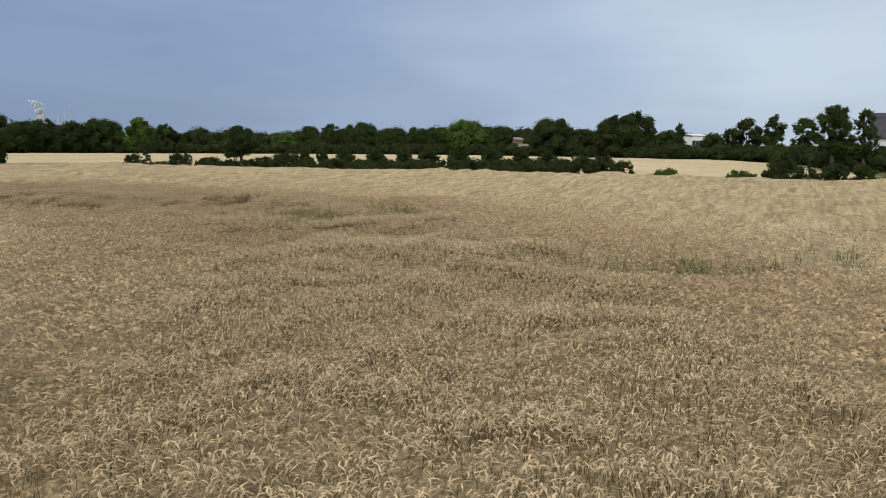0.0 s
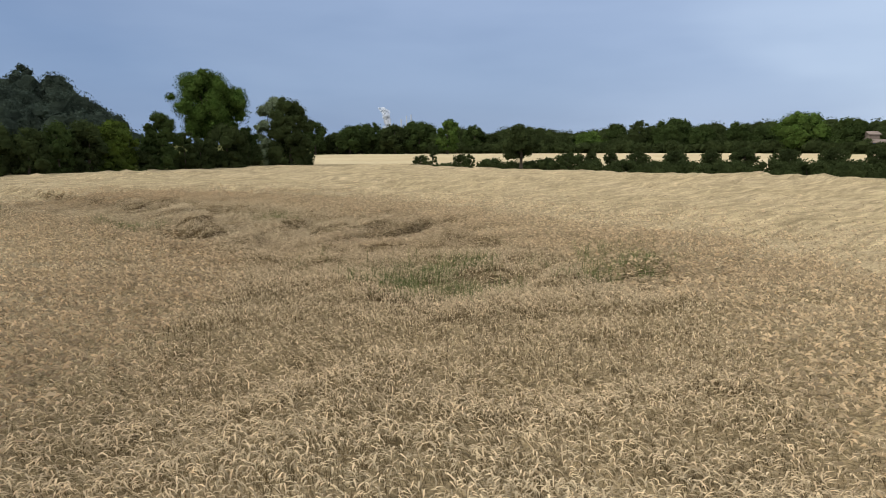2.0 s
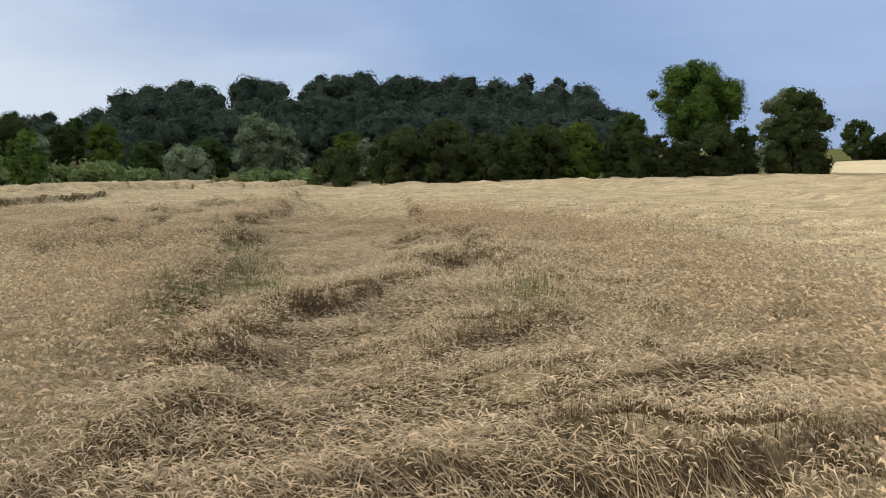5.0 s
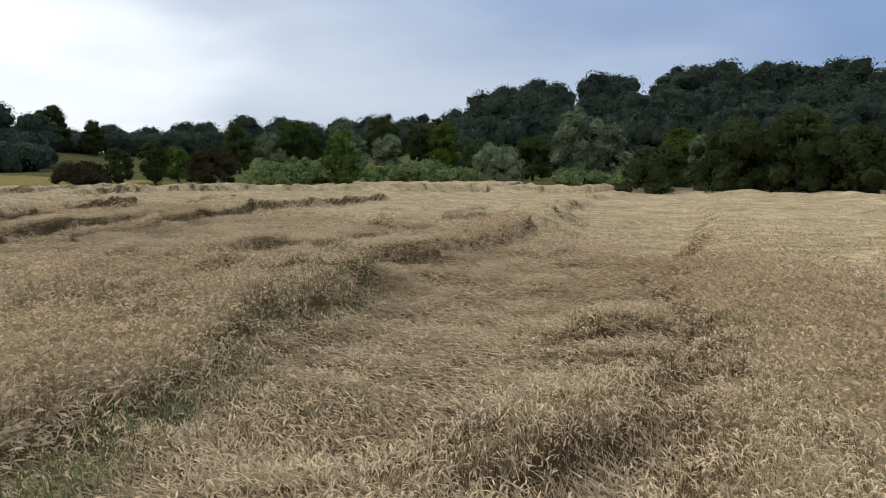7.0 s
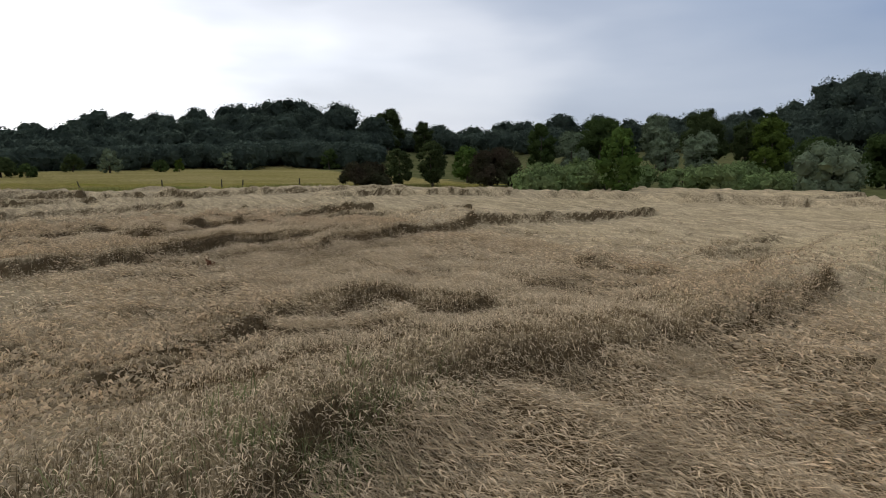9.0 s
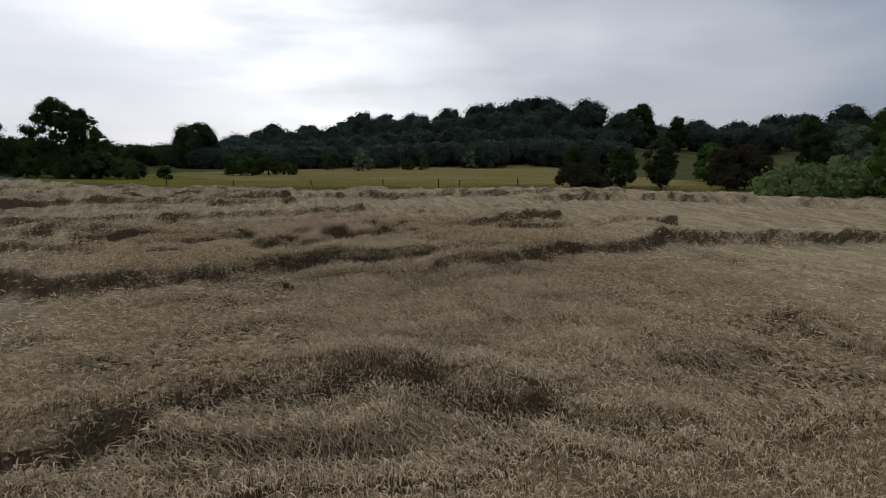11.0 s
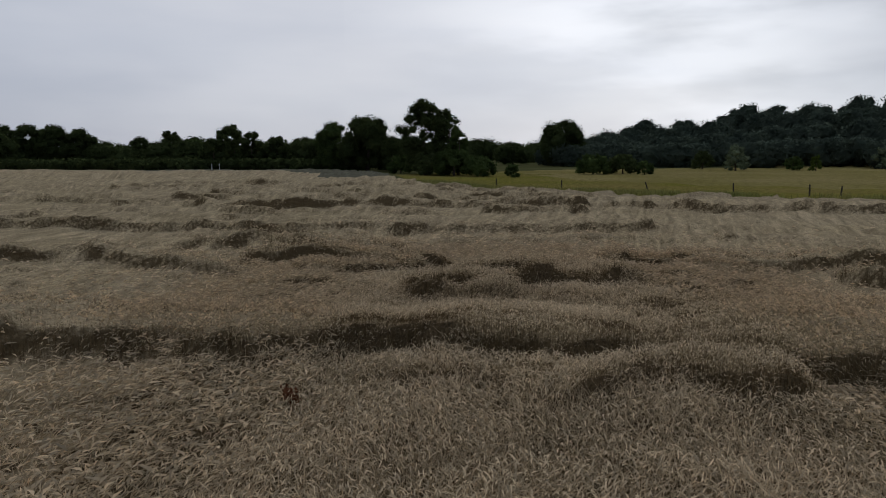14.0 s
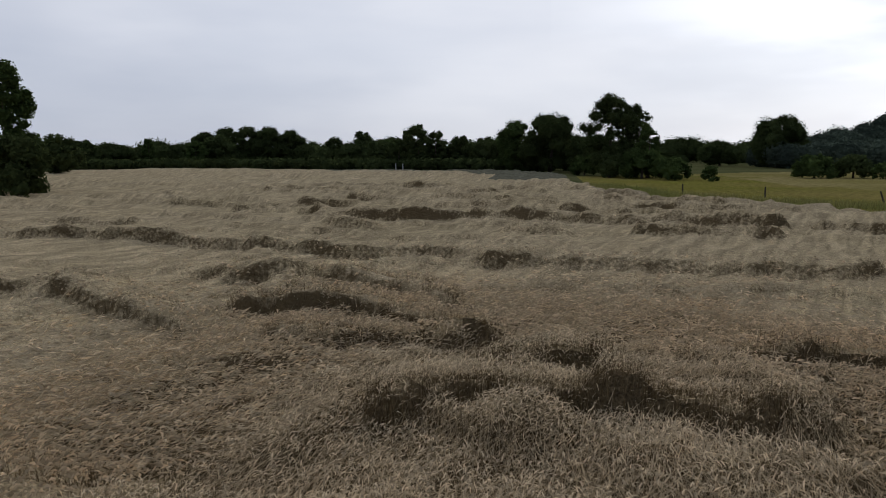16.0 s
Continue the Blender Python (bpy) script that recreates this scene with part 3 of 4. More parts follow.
def stalks(x, y, size, level):
    """Stems and nodding ears rooted at plan points. Returns vertices, triangles and slots (0 ear, 1 stem)."""
    n = len(x)
    h, lod, lean_x, lean_y = crop(x, y)
    base = land(x, y)
    x, y = x + lean_x, y + lean_y
    lean = comb(x, y) + RNG.normal(0, 1, n) * (1.25 - .65 * lod)
    kx, ky = np.cos(lean), np.sin(lean)
    tilt = np.radians(np.clip(62 - 46 * lod + RNG.normal(0, 16, n), -8, 88))
    nod = np.radians(RNG.uniform(60, 170, n) * (1 - .78 * lod))
    zt = base + h + RNG.uniform(-.14, .05, n) * (1 - .2 * lod)
    tip = np.stack([x, y, zt], -1)
    side = np.stack([-ky, kx, np.zeros(n)], -1)

    def way(a):
        return np.stack([np.cos(a) * kx, np.cos(a) * ky, np.sin(a)], -1)

    def up(a):
        return np.stack([-np.sin(a) * kx, -np.sin(a) * ky, np.cos(a)], -1)

    long = (RNG.uniform(.085, .14, n) * size * (1 + .28 * lod))[:, None]
    p0 = tip
    p1 = p0 + way(tilt) * long * .3
    p2 = p1 + way(tilt - nod * .5) * long * .4
    p3 = p2 + way(tilt - nod) * long * .3
    curl = (RNG.normal(0, .30, n) * (.3 + .9 * lod))[:, None] * long
    p2, p3 = p2 + side * curl * .45, p3 + side * curl * 1.25
    fat = (RNG.uniform(.0050, .0074, n) * size * (1 + .35 * lod))[:, None]
    stem = (RNG.uniform(.28, .5, n) * (1 + .5 * lod))[:, None]
    foot = p0 - way(tilt + .15) * stem
    foot[:, 2] = np.maximum(foot[:, 2], base + .02)
    w = (.0042 + .0018 * lod)[:, None] * size
    if level == 1:
        r1, r2 = (side * .9 + up(tilt - nod * .25) * .35) * fat * 1.15, (side * .9 - up(tilt - nod * .75) * .35) * fat
        vs = np.stack([p0, p1 - r1, p1 + r1, p2 - r2, p2 + r2, p3, foot - side * w, foot + side * w, p0], 1)
        tri, kinds = [(0, 1, 2), (1, 3, 4), (1, 4, 2), (3, 5, 4), (6, 7, 8)], [0, 0, 0, 0, 1]
    else:
        m = (p1 + p2) / 2
        u = up(tilt - nod * .5)
        vs = np.stack([p0, m + (side * .8 + u * .5) * fat, p3, m - (side * .8 - u * .5) * fat], 1)
        tri, kinds = [(0, 1, 2), (0, 2, 3)], [0, 0]
    per = vs.shape[1]
    faces = (np.array(tri)[None] + (np.arange(n) * per)[:, None, None]).reshape(-1, 3)
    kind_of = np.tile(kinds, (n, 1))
    # flat-lying stems take plain straw, upright ones keep the copy with painted shade
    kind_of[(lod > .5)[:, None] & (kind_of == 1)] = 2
    return vs.reshape(-1, 3), faces, kind_of.ravel()


def steepness(x, y):
    return look_up(LOOK_SLOPE, x, y)


def crowd(name, per_square_metre, box, chance, size, level, fronts=False):
    x0, x1, y0, y1 = box
    x, y = scatter(int((x1 - x0) * (y1 - y0) * per_square_metre), x0, x1, y0, y1, chance)
    if fronts:
        k = RNG.rand(len(x)) < smooth(.55, 1.2, steepness(x, y))
        x, y = x[k], y[k]
    hh, top = below_crest(x, y)
    k = (top - hh < .30) | (RNG.rand(len(x)) < .3)
    x, y = x[k], y[k]
    v, f, s = stalks(x, y, size, level)
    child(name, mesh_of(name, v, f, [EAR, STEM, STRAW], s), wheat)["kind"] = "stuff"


def ring(a, b, c, d):
    """Chance that rises between a and b metres from the strip and falls between c and d."""
    return lambda x, y: (smooth(a, b, strip_distance(x, y)) if b else 1) * (1 - smooth(c, d, strip_distance(x, y)))


def blades(per_square_metre, box, chance):
    """Dry leaves and broken straw between the ears, one tapering strip each."""
    x0, x1, y0, y1 = box
    x, y = scatter(int((x1 - x0) * (y1 - y0) * per_square_metre), x0, x1, y0, y1, chance)
    k = RNG.rand(len(x)) > .7 * smooth(.8, 1.4, steepness(x, y))
    x, y = x[k], y[k]
    n = len(x)
    h, lod, lean_x, lean_y = crop(x, y)
    turn = comb(x, y) + RNG.normal(0, 1, n) * (1.2 - .8 * lod)
    rise = np.radians(np.clip(35 - 30 * lod + RNG.normal(0, 18, n), -25, 80))
    long, wide = (RNG.uniform(.12, .30, n) * (1 + 1.2 * lod))[:, None], (RNG.uniform(.003, .0055, n) * (1 + .6 * lod))[:, None]
    c = np.stack([x + lean_x, y + lean_y, land(x, y) + h - RNG.uniform(-.05, .12, n)], -1)
    d = np.stack([np.cos(rise) * np.cos(turn), np.cos(rise) * np.sin(turn), np.sin(rise)], -1)
    b = np.stack([-np.sin(turn), np.cos(turn), RNG.normal(0, .5, n)], -1)
    v = np.stack([c - d * long / 2 - b * wide, c - d * long / 2 + b * wide, c + d * long / 2], 1).reshape(-1, 3)
    child("straw_blades", mesh_of("straw_blades", v, np.arange(3 * n).reshape(-1, 3), [STRAW]), wheat)["kind"] = "stuff"


def wall_stems(per_square_metre, box, chance):
    """Upright stems that show in the broken fronts of the standing crop."""
    x0, x1, y0, y1 = box
    x, y = scatter(int((x1 - x0) * (y1 - y0) * per_square_metre), x0, x1, y0, y1, chance)
    k = steepness(x, y) > .5
    x, y = x[k], y[k]
    hh, top = below_crest(x, y)
    k = top - hh > .1
    x, y, hh, top = x[k], y[k], hh[k], top[k]
    n = len(x)
    _, _, lean_x, lean_y = crop(x, y)
    foot = np.stack([x + lean_x * .4, y + lean_y * .4, land(x, y) + .04], -1)
    tip = np.stack([x + lean_x + RNG.normal(0, .06, n), y + lean_y + RNG.normal(0, .06, n), land(x, y) + hh + (top - hh) * RNG.uniform(.3, 1.0, n)], -1)
    turn = RNG.uniform(0, 6.28, n)
    b = np.stack([np.cos(turn), np.sin(turn), np.zeros(n)], -1) * RNG.uniform(.004, .008, n)[:, None]
    v = np.stack([foot - b, foot + b, tip], 1).reshape(-1, 3)
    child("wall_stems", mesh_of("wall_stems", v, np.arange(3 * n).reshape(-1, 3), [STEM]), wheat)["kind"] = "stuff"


crowd("near_stalks", 370, (-60, 4, 0, 50), ring(0, 0, 3.2, 4.4), .97, 1)
crowd("mid_ears", 290, (-62, 8, -2, 52), ring(3.2, 4.4, 7, 9), 1.05, 2)
crowd("outer_ears", 45, (-70, 12, -8, 58), ring(7, 9, 12, 17), 1.2, 2)
blades(150, (-64, 6, -5, 54), lambda x, y: ring(0, 0, 6, 10)(x, y) * (.3 + .7 * look_up(LOOK_LOD, x, y)))
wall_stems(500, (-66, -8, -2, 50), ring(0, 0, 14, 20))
crowd("front_stalks", 260, (-62, 4, -2, 50), ring(0, 0, 7, 10), .95, 1, True)
crowd("front_ears", 50, (-80, 6, -18, 52), ring(7, 10, 22, 32), 1.4, 2, True)
crowd("far_ears", 8, (-85, 14, -18, 70), ring(12, 17, 18, 28), 1.4, 2)


# ---- trees ----
def ico(level):
    bm = bmesh.new()
    bmesh.ops.create_icosphere(bm, subdivisions=level, radius=1)
    v = np.array([p.co[:] for p in bm.verts])
    f = np.array([[q.index for q in p.verts] for p in bm.faces])
    bm.free()
    return v, f


ICO1, ICO2 = ico(1), ico(2)


def puffs_of(rng, shape, height, width, bare):
    """Centres and radii of the clumps that make up a crown, above the tree's foot."""
    r0 = width / 2
    lo = height * bare
    tall = height - lo
    out = []
    count = {"round": 54, "open": 90, "broad": 120, "dome": 34, "column": 64, "cone": 22, "weeping": 34}[shape]
    for i in range(count):
        q = (i + rng.rand()) / count
        a = rng.uniform(0, 2 * math.pi)
        if shape == "column":
            prof, rad = .75 * min(1, 4 * q + .5, 2.4 * (1.04 - q)), .36
        elif shape == "cone":
            prof, rad = .95 * (1 - q) + .04, .30
        elif shape == "dome":
            prof, rad = math.sqrt(max(0, 1 - (q * .92) ** 2)) * .80, .27
        elif shape == "open":
            prof, rad = math.sqrt(max(0, 1 - (2 * q - 1) ** 2)) * .86, .225
        elif shape == "broad":
            prof, rad = math.sqrt(max(0.03, 1 - (1.8 * q - .8) ** 2)) * .88, .205
        else:
            prof, rad = math.sqrt(max(0.03, 1 - (1.7 * q - .75) ** 2)) * .76, .30
        d = r0 * prof * math.sqrt(rng.uniform(.02 if shape in ("open", "broad") else .25, 1))
        size = r0 * rad * rng.uniform(.55, 1.35)
        size = min(size, tall * .36)
        z = lo + size * .6 + (tall - size * 1.55) * q
        out.append((d * math.cos(a), d * math.sin(a), z, size))
    return np.array(out)


def foliage(rng, puffs, leaf, density, squash=.85, droop=0.0, full=.76, fine=True):
    """Clumps of leaf sprays standing out of rough leafy cores. Returns vertices and triangles."""
    vs, fs, at = [], [], 0
    for k, (cx, cy, cz, r) in enumerate(puffs):
        v, f = ICO2 if r / leaf > 2.6 else ICO1
        core = v * r * (full + .5 * rng.rand(len(v), 1) ** 1.5) * (1, 1, squash) + (cx, cy, cz)
        vs.append(core)
        fs.append(f + at)
        at += len(core)
        n = max(16, int(density * r * r / (leaf * leaf)))
        d = rng.normal(size=(n, 3))
        d[:, 2] += .35
        d /= np.linalg.norm(d, axis=1)[:, None]
        p = d * (r * (full + .16 + (.90 - full) * rng.rand(n, 1) ** .7)) * (1, 1, squash) + (cx, cy, cz)
        p[:, 2] -= droop * r * rng.rand(n)
        gap = np.linalg.norm((p[:, None] - puffs[None, :, :3]) / (1, 1, squash), axis=2) / puffs[None, :, 3]
        gap[:, k] = 9
        out = (gap.min(1) > full + .22) & (p[:, 2] > .02)
        p, d = p[out], d[out]
        n = len(p)
        nor = d + rng.normal(size=(n, 3)) * .45
        nor /= np.linalg.norm(nor, axis=1)[:, None]
        t = np.cross(nor, rng.normal(size=(n, 3)))
        t /= np.linalg.norm(t, axis=1)[:, None]
        b = np.cross(nor, t)
        s = leaf * rng.uniform(.45, 1.0, (n, 1))
        if fine:
            q = np.stack([p - t * s, p - b * s * .55 + nor * s * .15, p + t * s, p + b * s * .6], 1).reshape(-1, 3)
            i = np.arange(n)[:, None] * 4 + at
            fs.append(np.concatenate([i + (0, 1, 2), i + (0, 2, 3)]))
        else:
            q = np.stack([p - t * s * .8, p - b * s * .8 + nor * s * .15, p + t * s * .6 + b * s * .6], 1).reshape(-1, 3)
            fs.append(np.arange(n)[:, None] * 3 + at + (0, 1, 2))
        vs.append(q)
        at += len(q)
    return np.concatenate(vs), np.concatenate(fs)


def limb(points, radii, sides=7):
    """A tapered tube along points."""
    vs, fs = [], []
    for k, (p, r) in enumerate(zip(points, radii)):
        for i in range(sides):
            a = 2 * math.pi * i / sides
            vs.append((p[0] + r * math.cos(a), p[1] + r * math.sin(a), p[2]))
    for k in range(len(points) - 1):
        for i in range(sides):
            j = (i + 1) % sides
            a, b, c, d = k * sides + i, k * sides + j, (k + 1) * sides + j, (k + 1) * sides + i
            fs += [(a, b, c), (a, c, d)]
    return np.array(vs), np.array(fs)


def joined(pieces):
    vs, fs, at = [], [], 0
    for v, f in pieces:
        vs.append(v)
        fs.append(f + at)
        at += len(v)
    return np.concatenate(vs), np.concatenate(fs)


SEED = [100]


def grow(name, x, y, top, width, leaf_kind, shape, label, category, leaf, density=6.5, bare=.16, group=""):
    """A tree or bush: tapered trunk, limbs into the crown, crown of many leaf sprays. top: height above zero level."""
    SEED[0] += 1
    rng = np.random.RandomState(SEED[0])
    z = float(land(x, y)) - .05
    height = max(top - z, .8)
    ob = empty(name, x, y, z, label, category, group)
    puffs = puffs_of(rng, shape, height, width, bare)
    v, f = foliage(rng, puffs, leaf, density, droop=.7 if shape == "weeping" else .0, full=.34 if shape in ("open", "broad") else .44, fine=leaf < .165)
    child("crown", mesh_of("crown", v, f, [LEAF[leaf_kind]]), ob)
    thick = max(.05, .022 * height + .012 * width)
    hub = height * min(.62, bare + .3)
    sway = rng.normal(0, .03 * height, 2)
    trunk = limb([(0, 0, -.1), (sway[0] * .3, sway[1] * .3, hub * .5), (sway[0], sway[1], hub), (sway[0] * 1.4, sway[1] * 1.4, height * .72)], [thick * 1.2, thick * .9, thick * .55, thick * .15])
    child("trunk", mesh_of("trunk", *trunk, [BARK], None, True), ob)
    for cx, cy, cz, r in puffs[:: max(1, len(puffs) // 8)] if bare > .13 else ():
        start = np.array((sway[0] * .5, sway[1] * .5, max(.15, hub * rng.uniform(.45, .9))))
        end = np.array((cx, cy, cz))
        arm = limb([start, (start + end) / 2 + (0, 0, .04 * height), end], [thick * .5, thick * .32, thick * .12], 5)
        child("limb", mesh_of("limb", *arm, [BARK], None, True), ob)
    return ob


KIND_WORDS = {"dark": "dark green", "mid": "mid green", "green": "fresh green", "yellow": "yellow-green", "pale": "pale grey-green"}


def tree_row(rows, place, name="tree", shape="round", leaf=.36, bare=.1, category="tree", density=4.7):
    for x, y, top, width, kind in rows:
        grow(name, x, y, top, width, kind, shape, f"{KIND_WORDS[kind]} {'bush' if category == 'bush' else 'leafy tree'} {place}", category, leaf, density, bare)


EDGE_TREES = [(-76.0, 52.7, 6.5, 5.9, "dark"), (-73.6, 56.3, 7.2, 6.2, "dark"), (-71.2, 59.2, 5.7, 4.6, "dark"), (-73.3, 64.0, 6.5, 4.2, "mid"),
    (-73.6, 67.5, 6.8, 4.8, "dark"), (-74.4, 72.0, 7.0, 6.4, "yellow"), (-72.2, 76.9, 8.1, 5.2, "mid"), (-73.4, 81.9, 5.8, 3.2, "dark"),
    (-79.7, 107.0, 12.2, 7.0, "pale"), (-70.4, 99.2, 11.3, 8.0, "dark"), (-77.8, 98.1, 7.0, 5.1, "mid"), (-72.9, 88.9, 7.2, 6.8, "dark"),
    (-100.7, 53.4, 6.8, 5.4, "yellow"), (-96.2, 54.8, 5.9, 3.5, "pale"), (-121.2, 37.7, 6.6, 6.7, "mid"), (-136.4, 29.7, 6.6, 7.3, "mid"),
    (-95.4, 33.3, 5.1, 6.0, "pale"), (-108.1, 47.1, 7.6, 5.4, "pale")]
WEST_TREES = [(-84.2, 19.0, 6.1, 3.9, "green"), (-157.2, 10.0, 8.4, 7.6, "pale"), (-149.1, 22.1, 10.0, 6.8, "yellow"), (-113.1, -11.5, 5.3, 4.7, "green"), (-165.2, -23.6, 10.9, 7.0, "mid"), (-188.4, -19.4, 13.0, 12.2, "mid"),
    (-167.5, -18.0, 9.3, 8.0, "pale"), (-216.4, -13.3, 15.2, 11.3, "pale"), (-238.5, -6.6, 17.4, 15.0, "dark"), (-173.4, 0.0, 8.7, 6.5, "pale"),
    (-225.7, 6.6, 13.3, 9.4, "dark"), (-241.3, 9.9, 16.2, 7.7, "mid"), (-204.2, -21.8, 14.0, 12.8, "mid"), (-258.3, -130.9, 23.1, 13.8, "dark"),
    (-270.7, -121.7, 18.3, 10.1, "dark")]
SCRUB = [(-95.9, 7.5, 3.2, 5.2), (-101.0, 9.6, 3.7, 6.6), (-104.6, 14.0, 3.3, 6.5), (-107.9, 18.6, 2.7, 6.4), (-111.0, 23.9, 3.3, 6.8),
    (-107.6, 28.8, 2.3, 4.6), (-84.9, 12.2, 3.2, 6.8), (-89.9, 16.0, 3.6, 5.6), (-97.1, 24.5, 3.1, 7.9), (-93.7, 48.0, 2.3, 7.3),
    (-98.7, 42.7, 2.2, 7.6), (-97.4, 28.8, 2.3, 5.6)]
SOUTH_TREES = [(-62.8, -94.3, 8.9, 4.5, "mid"), (-40.8, -124.4, 11.0, 10.0, "mid"), (-47.6, -121.2, 12.2, 13.5, "dark"), (-52.6, -115.8, 7.6, 5.4, "dark"),
    (-17.7, -137.0, 10.3, 4.7, "dark"), (-21.6, -141.5, 9.4, 6.4, "dark"), (-27.0, -142.0, 8.3, 6.7, "dark"), (-32.7, -140.3, 8.0, 7.9, "dark"),
    (-37.3, -136.4, 7.6, 6.8, "dark"), (-13.0, -138.4, 7.8, 6.0, "dark"), (-104.4, -168.2, 13.8, 16.6, "dark"), (-96.3, -194.4, 7.7, 14.5, "dark"),
    (2.1, -164.0, 10.2, 9.3, "dark"), (9.0, -162.1, 8.7, 6.7, "dark"), (-15.6, -147.5, 11.2, 8.1, "dark")]
SOUTH_BUSHES = [(-57.0, -94.5, 4.4, 7.0, "dark"), (-61.5, -90.5, 4.9, 8.6, "mid"), (-64.4, -83.8, 3.6, 7.0, "mid"), (-53.6, -105.7, 3.7, 6.1, "mid"), (-87.0, -92.8, 3.9, 7.5, "mid"),
    (-92.9, -93.7, 3.8, 7.0, "dark"), (-95.2, -89.4, 2.5, 3.9, "mid"), (-123.3, -108.5, 5.7, 5.8, "pale"), (-124.6, -125.0, 4.5, 5.7, "dark"),
    (-136.2, -108.6, 3.1, 4.5, "mid"), (-160.4, -112.9, 5.1, 5.2, "pale"), (-164.6, -109.4, 4.7, 3.5, "pale"), (-69.3, -80.6, 2.2, 2.8, "mid"),
    (-179.5, -93.5, 6.1, 6.2, "mid"),
    (-138.6, -104.6, 3.2, 2.8, "yellow")]
SOUTHEAST_TREES = [(56.2, -189.5, 10.4, 11.8, "dark"), (57, -258, 14.4, 16, "dark"), (66, -257, 15.8, 16, "dark"), (74.5, -256, 15.9, 16, "dark"), (83, -254, 15.4, 15, "dark"), (91, -252, 13.6, 13, "dark"), (42.6, -98.6, 8.1, 10.1, "dark"),
    (59.2, -182.3, 8.2, 8.1, "mid"), (106.6, -236.0, 10.5, 6.9, "mid"), (91.5, -233.1, 8.4, 12.1, "dark"), (117.1, -229.4, 8.9, 17.6, "dark"),
    (119.3, -215.8, 9.7, 11.0, "dark"), (113.5, -182.8, 9.9, 9.3, "dark"), (47.8, -252.5, 8.1, 13.3, "dark"), (4.9, -202.5, 9.1, 10.8, "mid"),
    ]
NORTH_TREES = [(-153.3, 217.1, 13.8, 9.8, "mid"), (-149.8, 225.8, 10.2, 12.1, "dark"), (-142.3, 230.9, 13.0, 12.9, "mid"),
    (-143.0, 223.5, 12.3, 11.4, "mid"), (-139.6, 232.5, 13.4, 10.5, "mid"), (-129.4, 231.5, 12.9, 12.2, "dark"), (-123.4, 238.1, 14.1, 16.2, "mid"),
    (-105.5, 224.5, 13.7, 9.1, "green"), (-104.4, 243.5, 12.2, 9.9, "mid"), (-97.5, 249.5, 10.1, 12.1, "dark"), (-90.0, 252.2, 9.8, 11.4, "mid"),
    (-75.8, 253.6, 7.0, 10.7, "mid"), (-65.8, 254.2, 10.0, 12.7, "green"), (-57.1, 254.1, 12.4, 10.2, "mid"), (-49.2, 252.6, 13.1, 9.4, "dark"),
    (-39.2, 254.2, 13.8, 16.9, "mid"), (-29.8, 250.4, 11.2, 10.2, "mid"), (-18.9, 251.3, 12.0, 10.6, "mid"), (-11.6, 251.6, 10.9, 11.8, "mid"),
    ]
NORTHEAST_TREES = [(-1.8, 236.8, 14.1, 17.6, "green"), (9.5, 231.4, 11.8, 11.2, "mid"), (23.6, 215.1, 13.7, 15.2, "dark"), (34.7, 218.5, 10.3, 9.2, "dark"),
    (40.9, 205.0, 14.1, 13.9, "dark"), (46.1, 203.8, 15.0, 12.2, "dark"), (57.7, 215.2, 10.0, 7.0, "mid"), (67.4, 204.8, 8.9, 8.0, "mid"),
    (66.8, 189.1, 9.8, 6.8, "dark"), (68.5, 183.1, 12.1, 8.3, "dark"), (72.3, 176.0, 12.5, 6.6, "mid"), (73.6, 164.5, 11.3, 7.0, "mid"),
    (55.7, 192.8, 5.4, 7.1, "dark")]
HEDGE_WEST = [(-52.5, 106.9, 2.4, 2.3, "dark"), (-49.9, 105.8, 4.3, 1.4, "dark"), (-47.2, 104.8, 1.3, 3.1, "dark"), (-44.5, 103.8, 2.6, 2.5, "dark"),
    (-42.4, 102.5, 2.5, 1.2, "dark"), (-38.5, 100.7, 2.1, 3.8, "dark"), (-34.2, 99.0, 1.8, 4.5, "dark"), (-30.1, 97.1, 2.2, 4.4, "dark"),
    (-26.7, 95.9, 2.9, 3.7, "dark"), (-23.5, 94.6, 2.0, 3.3, "dark"), (-19.9, 93.3, 2.1, 4.0, "dark"), (-16.0, 91.9, 2.0, 4.3, "dark"),
    (-12.3, 90.8, 2.1, 4.2, "dark"), (-8.7, 89.6, 2.1, 4.2, "dark"), (-5.2, 88.3, 2.1, 4.1, "dark")]
HEDGE_EAST = [(-1.8, 86.8, 2.2, 4.0, "dark"), (1.5, 84.6, 2.2, 3.9, "dark"), (4.6, 83.4, 2.2, 3.8, "dark"), (7.6, 81.5, 2.3, 3.7, "dark"),
    (10.1, 79.6, 2.6, 3.3, "dark"), (11.7, 78.3, 2.7, 2.9, "dark"), (13.5, 76.9, 2.1, 2.6, "dark"), (16.5, 71.0, 1.4, 2.3, "green"),
    (20.9, 64.2, 1.4, 2.7, "green"), (23.9, 63.0, 2.5, 2.6, "dark"), (25.1, 61.3, 2.0, 2.1, "dark"), (26.9, 59.9, 2.2, 2.4, "dark"),
    (28.4, 58.5, 2.1, 1.9, "dark")]
